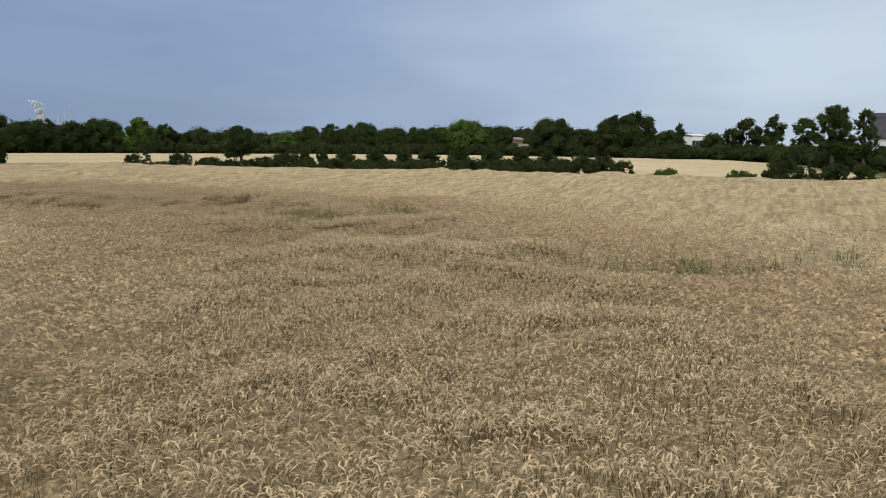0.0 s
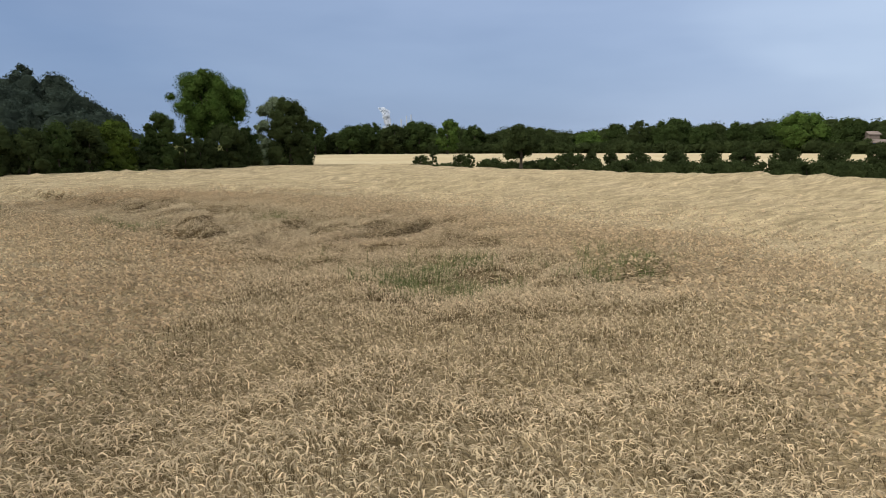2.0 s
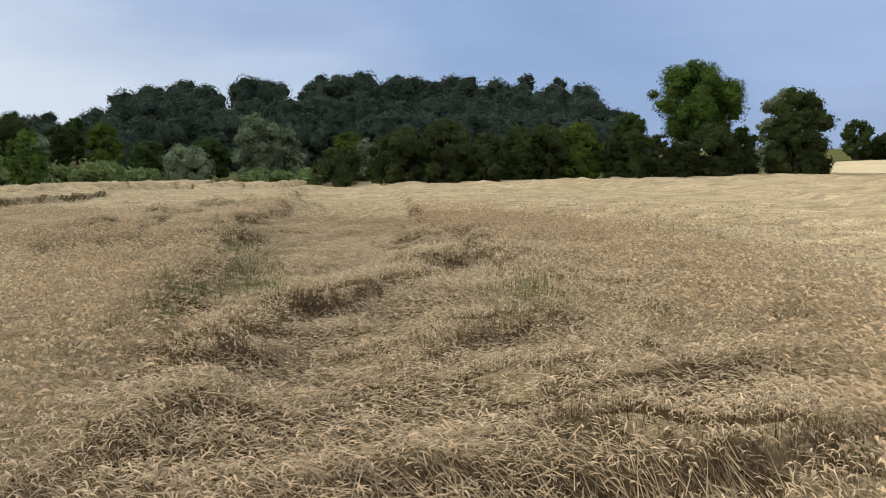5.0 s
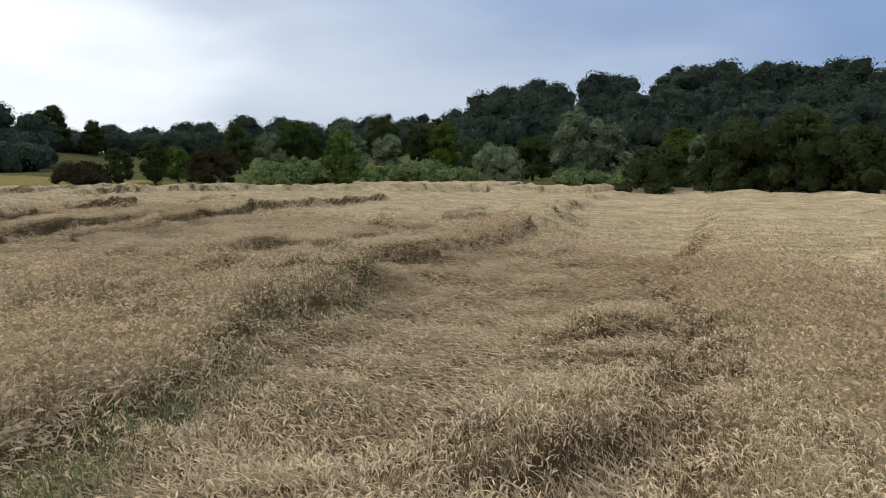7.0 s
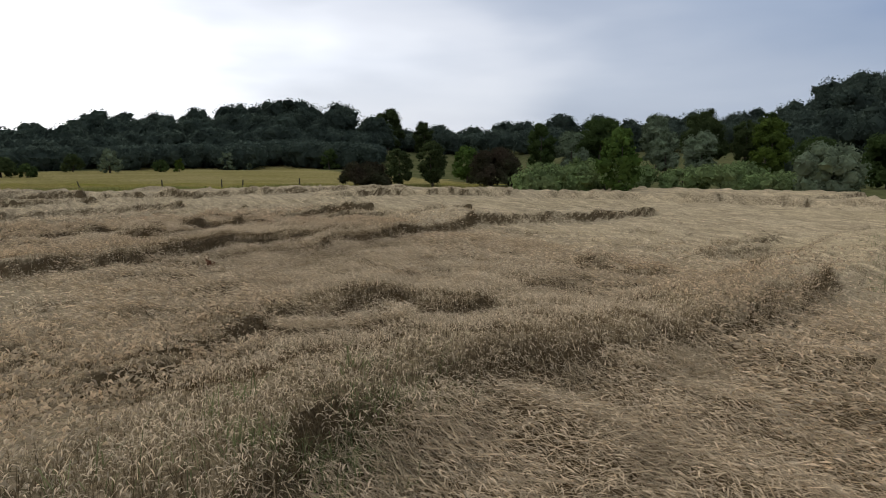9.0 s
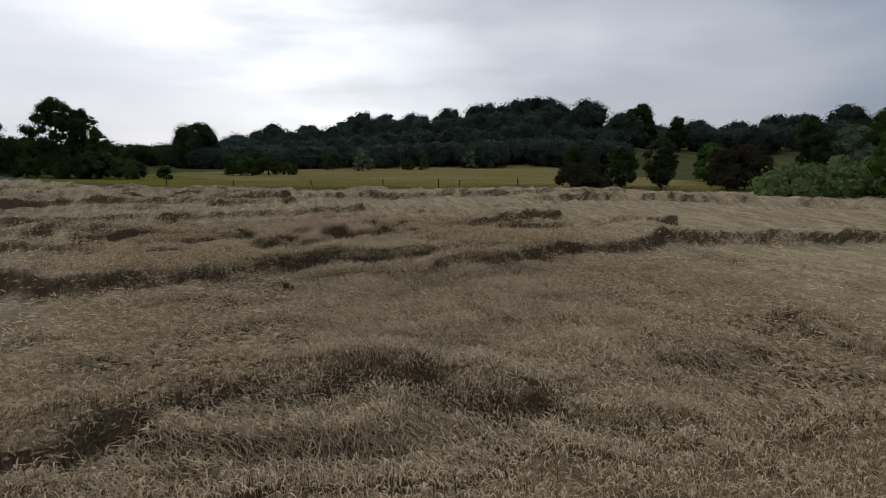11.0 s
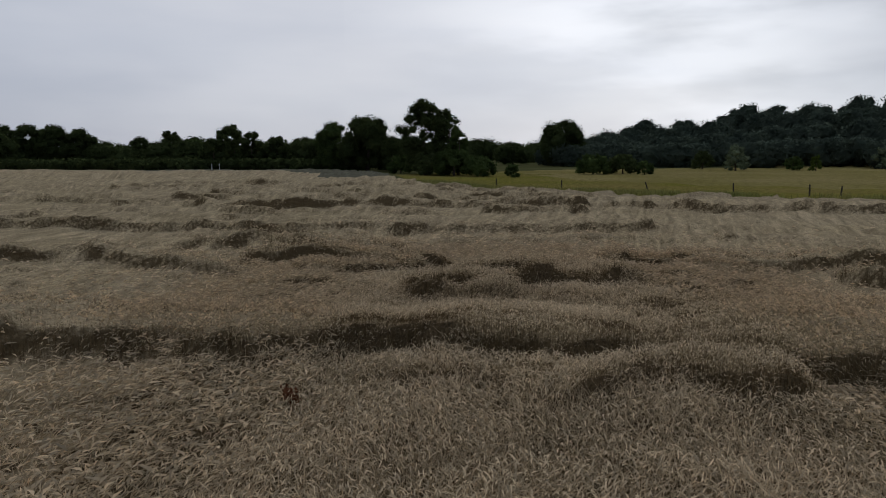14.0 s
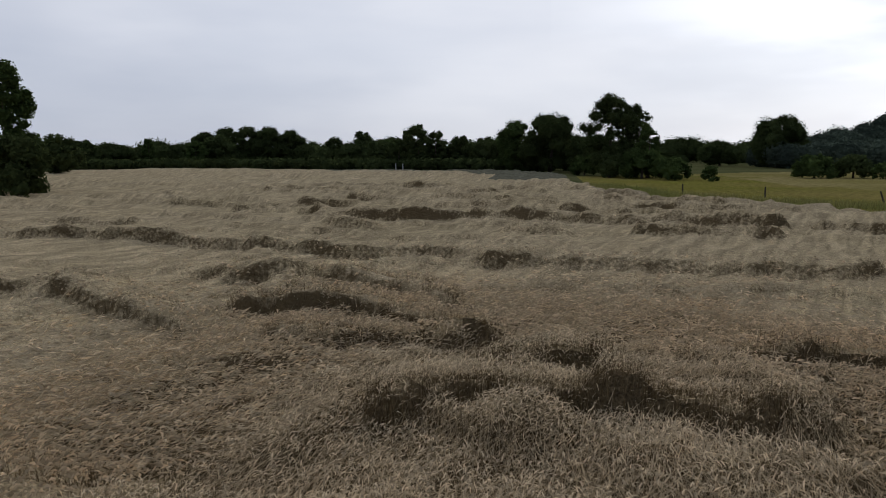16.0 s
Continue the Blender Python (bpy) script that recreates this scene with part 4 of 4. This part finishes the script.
SAPLINGS = [(-18.9, 96.5, 3.0, 3.0, "dark"), (-14.7, 96.1, 3.1, 3.0, "dark"), (-10.8, 94.5, 3.1, 2.9, "dark"), (-7.5, 93.7, 3.3, 3.3, "dark"), (-3.5, 91.8, 3.2, 3.2, "dark"),
    (0.4, 89.7, 3.3, 3.1, "dark"), (3.7, 87.5, 3.2, 2.7, "dark"), (6.8, 86.2, 3.1, 2.6, "dark"), (-24.2, 96.5, 2.9, 1.9, "dark"), (-21.8, 96.0, 3.0, 1.9, "dark"),
    ]
tree_row(EDGE_TREES, "at the edge of the wheat field", leaf=.25, bare=.02)
tree_row(WEST_TREES, "beyond the field before the hill", leaf=.28, bare=.06)
tree_row(SOUTH_TREES, "in the belt at the field's end", leaf=.29, bare=.05)
tree_row(SOUTHEAST_TREES, "in the far belt of trees", leaf=.52, bare=.06, density=3.6)
tree_row(NORTH_TREES, "in the belt behind the pale field", leaf=.5, bare=.06, density=3.6)
tree_row(NORTHEAST_TREES, "beside the houses behind the pale field", leaf=.44, bare=.06, density=3.8)
grow("ash_tree", -78.7, 91.1, 14.9, 12.0, "green", "open", "tall fresh green tree standing above its neighbours", "tree", .22, 7.5, .3)
grow("willow", -107.7, 43.0, 9.7, 7.4, "pale", "weeping", "pale grey-green willow with hanging branches", "tree", .25, 7.0, .05)
grow("oak_tree", -57.4, -100.2, 13.9, 11.0, "dark", "broad", "dark broad oak with gaps in its crown", "tree", .25, 7.0, .06)
grow("oak_tree", -61.2, -98.4, 12.0, 7.0, "dark", "broad", "dark oak leaning out beside a larger one", "tree", .25, 7.0, .05)
for x, y, top, width in ((53.8, 112.9, 10.6, 7.0), (58.9, 113.7, 10.0, 5.0)):
    grow("tree", x, y, top, width, "mid", "open", "tall mid-green tree with a thin crown by the farmhouse", "tree", .24, 4.5, .22)
grow("poplar", 2.0, -38.1, 12.8, 5.0, "mid", "column", "tall narrow poplar at the field's corner", "tree", .26, 7.0, .04)
grow("bush", -1.7, -34.2, 6.0, 7.4, "dark", "dome", "dark green bush at the poplar's foot", "bush", .26, 7.0, .0)
grow("conifer", 58.0, 204.7, 11.7, 6.4, "dark", "cone", "dark pointed conifer beside the houses", "tree", .5, 7.0, .04)
grow("hedgerow_tree", -32.5, 95.3, 6.4, 4.9, "dark", "round", "small dark tree with a bare stem in the hedge", "tree", .26, 7.0, .3)
for x, y, top, width in ((-86.4, -8.7, 3.3, 6.7), (-101.7, -1.8, 4.9, 7.6)):
    grow("bush", x, y, top, width, "brown", "dome", "dark purple-brown bush at the meadow's edge", "bush", .15, 6.0, .0)
for x, y, top, width in ((-88.0, -5.4, 4.5, 3.3), (-90.3, -2.7, 5.3, 3.6)):
    grow("tree", x, y, top, width, "dark", "open", "small dark round tree on a short bare trunk", "tree", .16, 7.0, .12)
for x, y, top, width in SCRUB:
    grow("shrub", x, y, top, width, "scrub", "dome", "light green willow scrub along the field's edge", "shrub", .27, 6.0, .0, "scrub along the field")
tree_row(SOUTH_BUSHES, "in the meadow", "bush", "dome", .34, .0, "bush")
tree_row([(x, y, top + .15, width * 1.35, kind) for x, y, top, width, kind in HEDGE_WEST], "in the hedge along the wheat", "hedge_bush", "dome", .22, .0, "bush", 4.6)
tree_row([(x, y, top + .15, width * 1.35, kind) for x, y, top, width, kind in HEDGE_EAST], "in the hedge along the wheat", "hedge_bush", "dome", .21, .0, "bush", 4.6)
tree_row(SAPLINGS, "standing above the hedge", "sapling", "open", .2, .35, "tree", 5.0)


for i in range(13):
    q = i / 12
    grow("bush", -79 + 7 * q + 1.5 * math.sin(i * 2.4), 47 + 57 * q, 4.6 + 1.1 * math.sin(i * 1.9), 6.4, "dark", "dome", "dark green bush filling the foot of the trees", "bush", .25, 7.0, .0)


grow("bush", -75, 87.5, 4.2, 5.5, "dark", "dome", "dark green bush filling the foot of the trees", "bush", .2, 6.0, .0)


# ---- woods ----
def wood(name, spots, leaf_kind, leaf, label):
    """A closed wood: many crowns in one mesh. spots: x, y, top, width."""
    pieces = []
    for x, y, top, width in spots:
        SEED[0] += 1
        rng = np.random.RandomState(SEED[0])
        z = float(land(x, y))
        puffs = puffs_of(rng, "round", max(top - z, 3), width, .03)[::2]
        puffs[:, 3] *= 1.7
        puffs[:, 2] -= .25 * puffs[:, 3] * (puffs[:, 2] > .6 * max(top - z, 3))
        v, f = foliage(rng, puffs, leaf, 3.4 if leaf_kind == "far" else 2.5, full=.48, fine=False)
        pieces.append((v + (x, y, z), f))
    me = mesh_of(name, *joined(pieces), [LEAF[leaf_kind]])
    return tagged(new(name, me), label, "woodland", kind="stuff")


def arc_spots(ox, oy, headings, tops, ranges, step, fractions, width):
    rng = np.random.RandomState(int(abs(ox) * 7 + ranges[0]))
    out = []
    for r, part_of in zip(ranges, fractions):
        for a in np.arange(headings[0], headings[-1], step):
            a = a + rng.uniform(-.35, .35) * step
            rr = r + rng.uniform(-9, 9)
            top = float(np.interp(a, headings, tops)) * part_of * rng.uniform(.93, 1.05)
            x, y = ox - rr * math.sin(radians(a)), oy + rr * math.cos(radians(a))
            out.append((x, y, max(top, float(land(x, y)) + 6), width * rng.uniform(.8, 1.25)))
    return out


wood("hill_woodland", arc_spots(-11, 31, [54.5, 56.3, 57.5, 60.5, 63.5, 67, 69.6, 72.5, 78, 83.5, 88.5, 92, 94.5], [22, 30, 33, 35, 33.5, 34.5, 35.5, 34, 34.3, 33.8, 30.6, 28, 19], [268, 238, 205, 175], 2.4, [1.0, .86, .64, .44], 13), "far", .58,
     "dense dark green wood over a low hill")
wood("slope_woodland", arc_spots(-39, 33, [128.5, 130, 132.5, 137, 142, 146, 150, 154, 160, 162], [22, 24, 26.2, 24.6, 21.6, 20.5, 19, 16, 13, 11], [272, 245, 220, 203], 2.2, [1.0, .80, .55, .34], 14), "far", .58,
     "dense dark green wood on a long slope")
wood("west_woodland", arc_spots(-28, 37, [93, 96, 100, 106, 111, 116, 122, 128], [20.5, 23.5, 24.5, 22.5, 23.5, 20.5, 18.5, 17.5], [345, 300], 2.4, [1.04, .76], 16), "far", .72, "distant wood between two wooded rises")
wood("north_woodland", [(x, 258 + 5 * math.sin(x), 8.5 + 2.2 * math.sin(x * .37) + land(x, 258), 13) for x in range(-172, 92, 8)], "dark", .55, "low dark belt of trees behind the pale field")
BELT = [(-158, 226), (-100, 243), (-20, 247), (22, 219), (44, 204), (66, 181), (69, 146), (58, 117), (72, 112)]
below = [(a[0] + (b[0] - a[0]) * q, a[1] + (b[1] - a[1]) * q) for a, b in zip(BELT, BELT[1:]) for q in np.arange(0, 1, 4.4 / math.hypot(b[0] - a[0], b[1] - a[1]))]
wood("belt_undergrowth", [(x, y + math.sin(i * 1.7), 3.4 + .9 * math.sin(i * 2.3) + float(land(x, y)), 6.5) for i, (x, y) in enumerate(below)], "dark", .75, "dark undergrowth closing the foot of the far belt")
wood("south_woodland", [(-64 + i * 7.5, -128 - i * 3.4 + 3 * math.sin(i * 2.1), 6.8 + 1.2 * math.sin(i * 1.7), 9) for i in range(11)], "dark", .55, "dark undergrowth below the belt of trees")
EDGE = [(-44, -124), (-36, -129.5), (0, -139.5), (45, -143.5), (97, -123)]
verge = [(a[0] + (b[0] - a[0]) * q, a[1] + (b[1] - a[1]) * q) for a, b in zip(EDGE, EDGE[1:]) for q in np.arange(0, 1, 3.6 / math.hypot(b[0] - a[0], b[1] - a[1]))]
wood("hedge_belt", [(x, y + math.sin(i * 1.9), 2.3 + .5 * math.sin(i * 2.3) + .3 * math.sin(i * .7), 5.0) for i, (x, y) in enumerate(verge)], "dark", .55, "low dark belt of bushes along the far edge")
wood("far_woodland", [(140 - i * 14, -262 - 8 * math.sin(i * 1.3), 9 + 1.5 * math.sin(i * 2.3), 18) for i in range(20)], "dark", .7, "distant dark belt of trees")


# ---- fence and posts ----
def fence_post(name, x, y, height, thick, lean, mat, label):
    height = height * .78
    ob = empty(name, x, y, float(land(x, y)), label, "post", "posts along the meadow")
    bm = bmesh.new()
    bmesh.ops.create_cone(bm, cap_ends=True, segments=10, radius1=thick, radius2=thick * .86, depth=height + .3)
    bmesh.ops.bevel(bm, geom=[e for e in bm.edges if abs(e.verts[0].co.z - e.verts[1].co.z) < .01 and e.verts[0].co.z > 0], offset=thick * .25, segments=2, affect="EDGES")
    for q in bm.verts:
        q.co.z += height / 2 - .15
        q.co.x += lean * q.co.z + .01 * math.sin(q.co.z * 5)
    part("shaft", bm, mat, ob)
    return ob


for x, y, h, lean in ((-60, -48.5, 1.25, .04), (-66, -43.5, 1.2, 0), (-72.8, -37, 1.15, .35), (-77.2, -29, 1.3, .05), (-81, -24, 1.25, .03), (-83.2, -23.2, 1.1, -.1), (-88.9, -20, 1.2, .08)):
    fence_post("fence_post", x, y, h, .075, lean, POST, "dark weathered wooden fence post in the meadow's edge")
for x, y in ((-13.7, -133.5), (-15.4, -133.0)):
    fence_post("marker_post", x, y, 2.2, .1, 0, PALE_POST, "white marker post before the dark trees")


# ---- houses, works and steam far off ----
def block(bm, x0, y0, z0, x1, y1, z1):
    vs = [bm.verts.new((x, y, z)) for z in (z0, z1) for x, y in ((x0, y0), (x1, y0), (x1, y1), (x0, y1))]
    for q in ((0, 3, 2, 1), (4, 5, 6, 7), (0, 1, 5, 4), (1, 2, 6, 5), (2, 3, 7, 6), (3, 0, 4, 7)):
        bm.faces.new([vs[i] for i in q])


def house(name, x, y, turn, wide, deep, eaves, ridge, wall_mat, roof_mat, label, windows=0):
    z = float(land(x, y))
    ob = empty(name, x, y, z, label, "house")
    ob.rotation_euler = (0, 0, radians(turn))
    w, d = wide / 2, deep / 2
    bm = bmesh.new()
    block(bm, -w, -d, -.2, w, d, eaves)
    for s in (-1, 1):
        a, b, c = bm.verts.new((s * w, -d, eaves)), bm.verts.new((s * w, d, eaves)), bm.verts.new((s * w, 0, ridge - .05))
        bm.faces.new((a, b, c))
    part("wall", bm, wall_mat, ob)
    bm = bmesh.new()
    for s in (-1, 1):
        o, t = .35, .16
        p = [(-w - o, s * (d + o), eaves - .15), (w + o, s * (d + o), eaves - .15), (w + o, 0, ridge), (-w - o, 0, ridge)]
        lower = [bm.verts.new(q) for q in p]
        upper = [bm.verts.new((q[0], q[1], q[2] + t)) for q in p]
        bm.faces.new(upper)
        bm.faces.new(lower[::-1])
        for i in range(4):
            j = (i + 1) % 4
            bm.faces.new((lower[i], lower[j], upper[j], upper[i]))
    part("roof", bm, roof_mat, ob)
    for i in range(windows):
        cx = -w + wide * (i + .5) / windows
        bm = bmesh.new()
        block(bm, cx - .5, -d - .05, eaves * .35, cx + .5, -d + .02, eaves * .75)
        part("window", bm, GLASS, ob, "dark window")
    return ob


WHITE_WALL = material("white_render", (.75, .75, .74), .7, .06, 1, (.66, .66, .65), blotch=.5)
BLUE_WALL = material("blue_sheet", (.07, .11, .19), .5, .1, 1, (.08, .12, .21), blotch=.5)
PINK_WALL = material("pale_brick", (.24, .19, .165), .8, .1, 2, (.21, .17, .15), blotch=.5)
ROOF = material("grey_roof_tiles", (.075, .07, .085), .7, .15, 3, (.10, .09, .10), bump=.02, bump_scale=6, blotch=.6)
GLASS = material("window_glass", (.03, .035, .04), .1)
STEAM = material("white_steam", (.74, .76, .80), 1.0, .02, .01, (.68, .70, .75), blotch=.01)
STEAM.node_tree.nodes["Principled BSDF"].inputs["Alpha"].default_value = .36
STACK = material("pale_stack", (.5, .54, .62), .8, .05, .01, (.45, .49, .57), blotch=.02)
house("shed", 15.4, 226, 0, 3.8, 5, 2.8, 3.5, BLUE_WALL, PINK_WALL, "blue-walled shed with a pale reddish roof among trees")
house("house", 14.2, 229, 20, 2.4, 4, 4.9, 5.6, PINK_WALL, PINK_WALL, "pale brick house end behind the blue shed", 1)
house("office_building", 70.9, 232, 10, 4.2, 6, 6.6, 6.8, WHITE_WALL, WHITE_WALL, "white flat building showing between trees", 4)
house("tent_barn", 68.5, 210, 70, 7, 7.5, 1.4, 4.0, WHITE_WALL, WHITE_WALL, "small white gabled barn before the trees")
grow("bush", 69.5, 115.5, 7.2, 9.5, "dark", "dome", "tall dark bush before the farmhouse", "bush", .26, 7.5, .0)
house("field_shed", -34.1, -144.1, 8, 5, 4, 2.6, 3.7, PINK_WALL, ROOF, "low grey-roofed shed half hidden in the tree belt")
house("farmhouse", 74.5, 124, -35, 15, 9, 5.4, 9.6, WHITE_WALL, ROOF, "farmhouse with a dark grey tiled roof behind trees", 4)

works = empty("power_station", -1500, 2600, 0, "distant power station stacks with a cooling tower", "factory")
for dx, h, r in ((45, 146, 2.6), (66, 150, 2.6), (20, 132, 3.4)):
    bm = bmesh.new()
    bmesh.ops.create_cone(bm, cap_ends=True, segments=16, radius1=r * 1.25, radius2=r, depth=h, matrix=Matrix.Translation((dx, 0, h / 2)))
    part("stack", bm, STACK, works)
prof = [(38, 0), (31, 35), (25, 70), (24, 90), (26, 106)]
bm = bmesh.new()
rings = [[bm.verts.new((-40 + r * math.cos(a * math.pi / 12), r * math.sin(a * math.pi / 12), z)) for a in range(24)] for r, z in prof]
for lo, hi in zip(rings, rings[1:]):
    for i in range(24):
        bm.faces.new((lo[i], lo[(i + 1) % 24], hi[(i + 1) % 24], hi[i]))
part("cooling_tower", bm, STACK, works)
rng = np.random.RandomState(5)
clouds = []
for i in range(30):
    q = i / 29
    v, f = ICO2
    r = .8 * (9 + 8 * (1 - abs(1.6 * q - .6))) * rng.uniform(.5, 1.2)
    clouds.append((v * r * (1 + .12 * rng.normal(size=(len(v), 1))) + (-1540 - 22 * q + rng.normal() * (5 + 3 * q), 2600 + rng.normal() * 10, 108 + 72 * q + rng.normal() * 4), f))
tagged(new("steam_plume", mesh_of("steam_plume", *joined(clouds), [STEAM], None, True)), "white steam rising from the far cooling tower", "steam", kind="stuff")


# ---- green weeds at the foot of the ridge ----
WEED = material("green_weed", (.13, .155, .06), .7, .2, 3, (.19, .19, .085), island=.35, thin=.25, blotch=.6)


# hollows where green shows between the lodged stems: place, spread, tufts
GREEN_HOLLOWS = [(-8.8, 26.2, 1.0, .7, 90), (-9.4, 28.0, .7, .6, 40), (-6.2, 29.8, .6, 1.0, 50), (1.2, 16.6, 2.0, .6, 90), (-33.2, 32.2, 1.4, .3, 70), (-24.2, 31.2, 1.2, .4, 60), (-26.8, 31.5, 1.0, .4, 50), (-20.7, 35.6, .5, .4, 20), (-52, 37.8, 3, .5, 40)]


def weeds(count):
    """Tufts of green blades along the ridge's shaded foot and in the hollows near it."""
    rng = np.random.RandomState(21)
    out, n = [], 0
    for (ax, ay), (bx, by) in zip(RIDGE[1:], RIDGE[2:5]):
        long = math.hypot(bx - ax, by - ay)
        for i in range(int(count * long)):
            q = rng.rand()
            cx, cy = ax + (bx - ax) * q + rng.normal() * .25, ay + (by - ay) * q + .15 + abs(rng.normal()) * .45
            if soft_noise(cx, cy, 1.9, 50) < .12:
                continue
            out.append((cx, cy))
    for cx, cy, rx, ry, many in GREEN_HOLLOWS:
        for i in range(many):
            out.append((cx + rng.normal() * rx, cy + rng.normal() * ry))
    p = np.array(out)
    k = 14
    x, y = np.repeat(p[:, 0], k) + rng.normal(0, .12, len(p) * k), np.repeat(p[:, 1], k) + rng.normal(0, .12, len(p) * k)
    h, lod, lean_x, lean_y = crop(x, y)
    n = len(x)
    turn, rise = rng.uniform(0, 6.28, n), np.radians(rng.uniform(25, 85, n))
    long, wide = rng.uniform(.2, .5, n)[:, None], rng.uniform(.004, .008, n)[:, None]
    c = np.stack([x, y, land(x, y) + h - .1], -1)
    d = np.stack([np.cos(rise) * np.cos(turn), np.cos(rise) * np.sin(turn), np.sin(rise)], -1)
    b = np.stack([-np.sin(turn), np.cos(turn), np.zeros(n)], -1)
    m = c + d * long * .6
    e = c + d * long + np.stack([np.cos(turn), np.sin(turn), -.6 * np.ones(n)], -1) * long * .25
    v = np.stack([c - b * wide, c + b * wide, m - b * wide * .7, m + b * wide * .7, e], 1).reshape(-1, 3)
    i = np.arange(n)[:, None] * 5
    f = np.concatenate([i + (0, 1, 3), i + (0, 3, 2), i + (2, 3, 4)])
    return tagged(new("weeds", mesh_of("weeds", v, f, [WEED])), "green grassy weeds at the foot of the crop ridge", "weeds", kind="stuff")


weeds(15)


# ---- rust-brown dock in the flattened crop ----
DOCK = material("rust_brown_seed", (.20, .085, .045), .8, .2, 6, (.14, .06, .03), island=.4, thin=.15, blotch=2)


def dock(x, y, height, count):
    """A dead dock plant: thin branching stems set with small seed clusters."""
    rng = np.random.RandomState(9)
    z = float(land(x, y) + crop(np.array([x]), np.array([y]))[0][0]) - .35
    ob = empty("dock_plant", x, y, z, "rust-brown seeding dock plant standing in the flattened wheat", "weed")
    stems, seeds = [], []
    for i in range(count):
        a, lean, up_ = rng.uniform(0, 6.28), rng.uniform(.05, .3), height * rng.uniform(.7, 1.0)
        tip = np.array((math.cos(a) * lean * up_, math.sin(a) * lean * up_, up_))
        stems.append(limb([(0, 0, -.1), tip * .5, tip], [.006, .005, .002], 4))
        for j in range(34):
            q = rng.uniform(.4, 1.0)
            v, f = ICO1
            seeds.append((v * rng.uniform(.008, .02) * (1, 1, 1.6) + tip * q + rng.normal(0, .03, 3), f))
        child("stem", mesh_of("stem", *stems.pop(), [DOCK]), ob)
        child("seed_head", mesh_of("seed_head", *joined(seeds), [DOCK]), ob)["kind"] = "stuff"
        seeds = []


dock(-42.60, 19.50, .55, 7)


# ---- rank grass along the fence ----
def rank_grass(line, per_metre, spread, tall):
    """Long grass left uncut along the meadow's edge."""
    rng = np.random.RandomState(33)
    p = []
    for (ax, ay), (bx, by) in zip(line, line[1:]):
        n = int(per_metre * math.hypot(bx - ax, by - ay))
        q = rng.rand(n)
        p.append(np.stack([ax + (bx - ax) * q + rng.normal(0, spread, n), ay + (by - ay) * q + rng.normal(0, spread, n)], -1))
    p = np.concatenate(p)
    p = p[rng.rand(len(p)) < smooth(-.5, .4, soft_noise(p[:, 0], p[:, 1], 2.2, 60))]
    n = len(p)
    turn, up_ = rng.uniform(0, 6.28, n), tall * rng.uniform(.5, 1.15, n)
    foot = np.column_stack([p, land(p[:, 0], p[:, 1])])
    b = np.stack([np.cos(turn), np.sin(turn), np.zeros(n)], -1) * .03
    tip = foot + np.column_stack([rng.normal(0, .14, n), rng.normal(0, .14, n), up_])
    v = np.stack([foot - b, foot + b, tip], 1).reshape(-1, 3)
    tagged(new("rank_grass", mesh_of("rank_grass", v, np.arange(3 * n).reshape(-1, 3), [BLADE])), "long green and yellow grass along the meadow fence", "grass", kind="stuff")


rank_grass([(-53, -62), (-57, -46), (-66, -34), (-80, -17), (-93, -1)], 320, 1.5, .55)
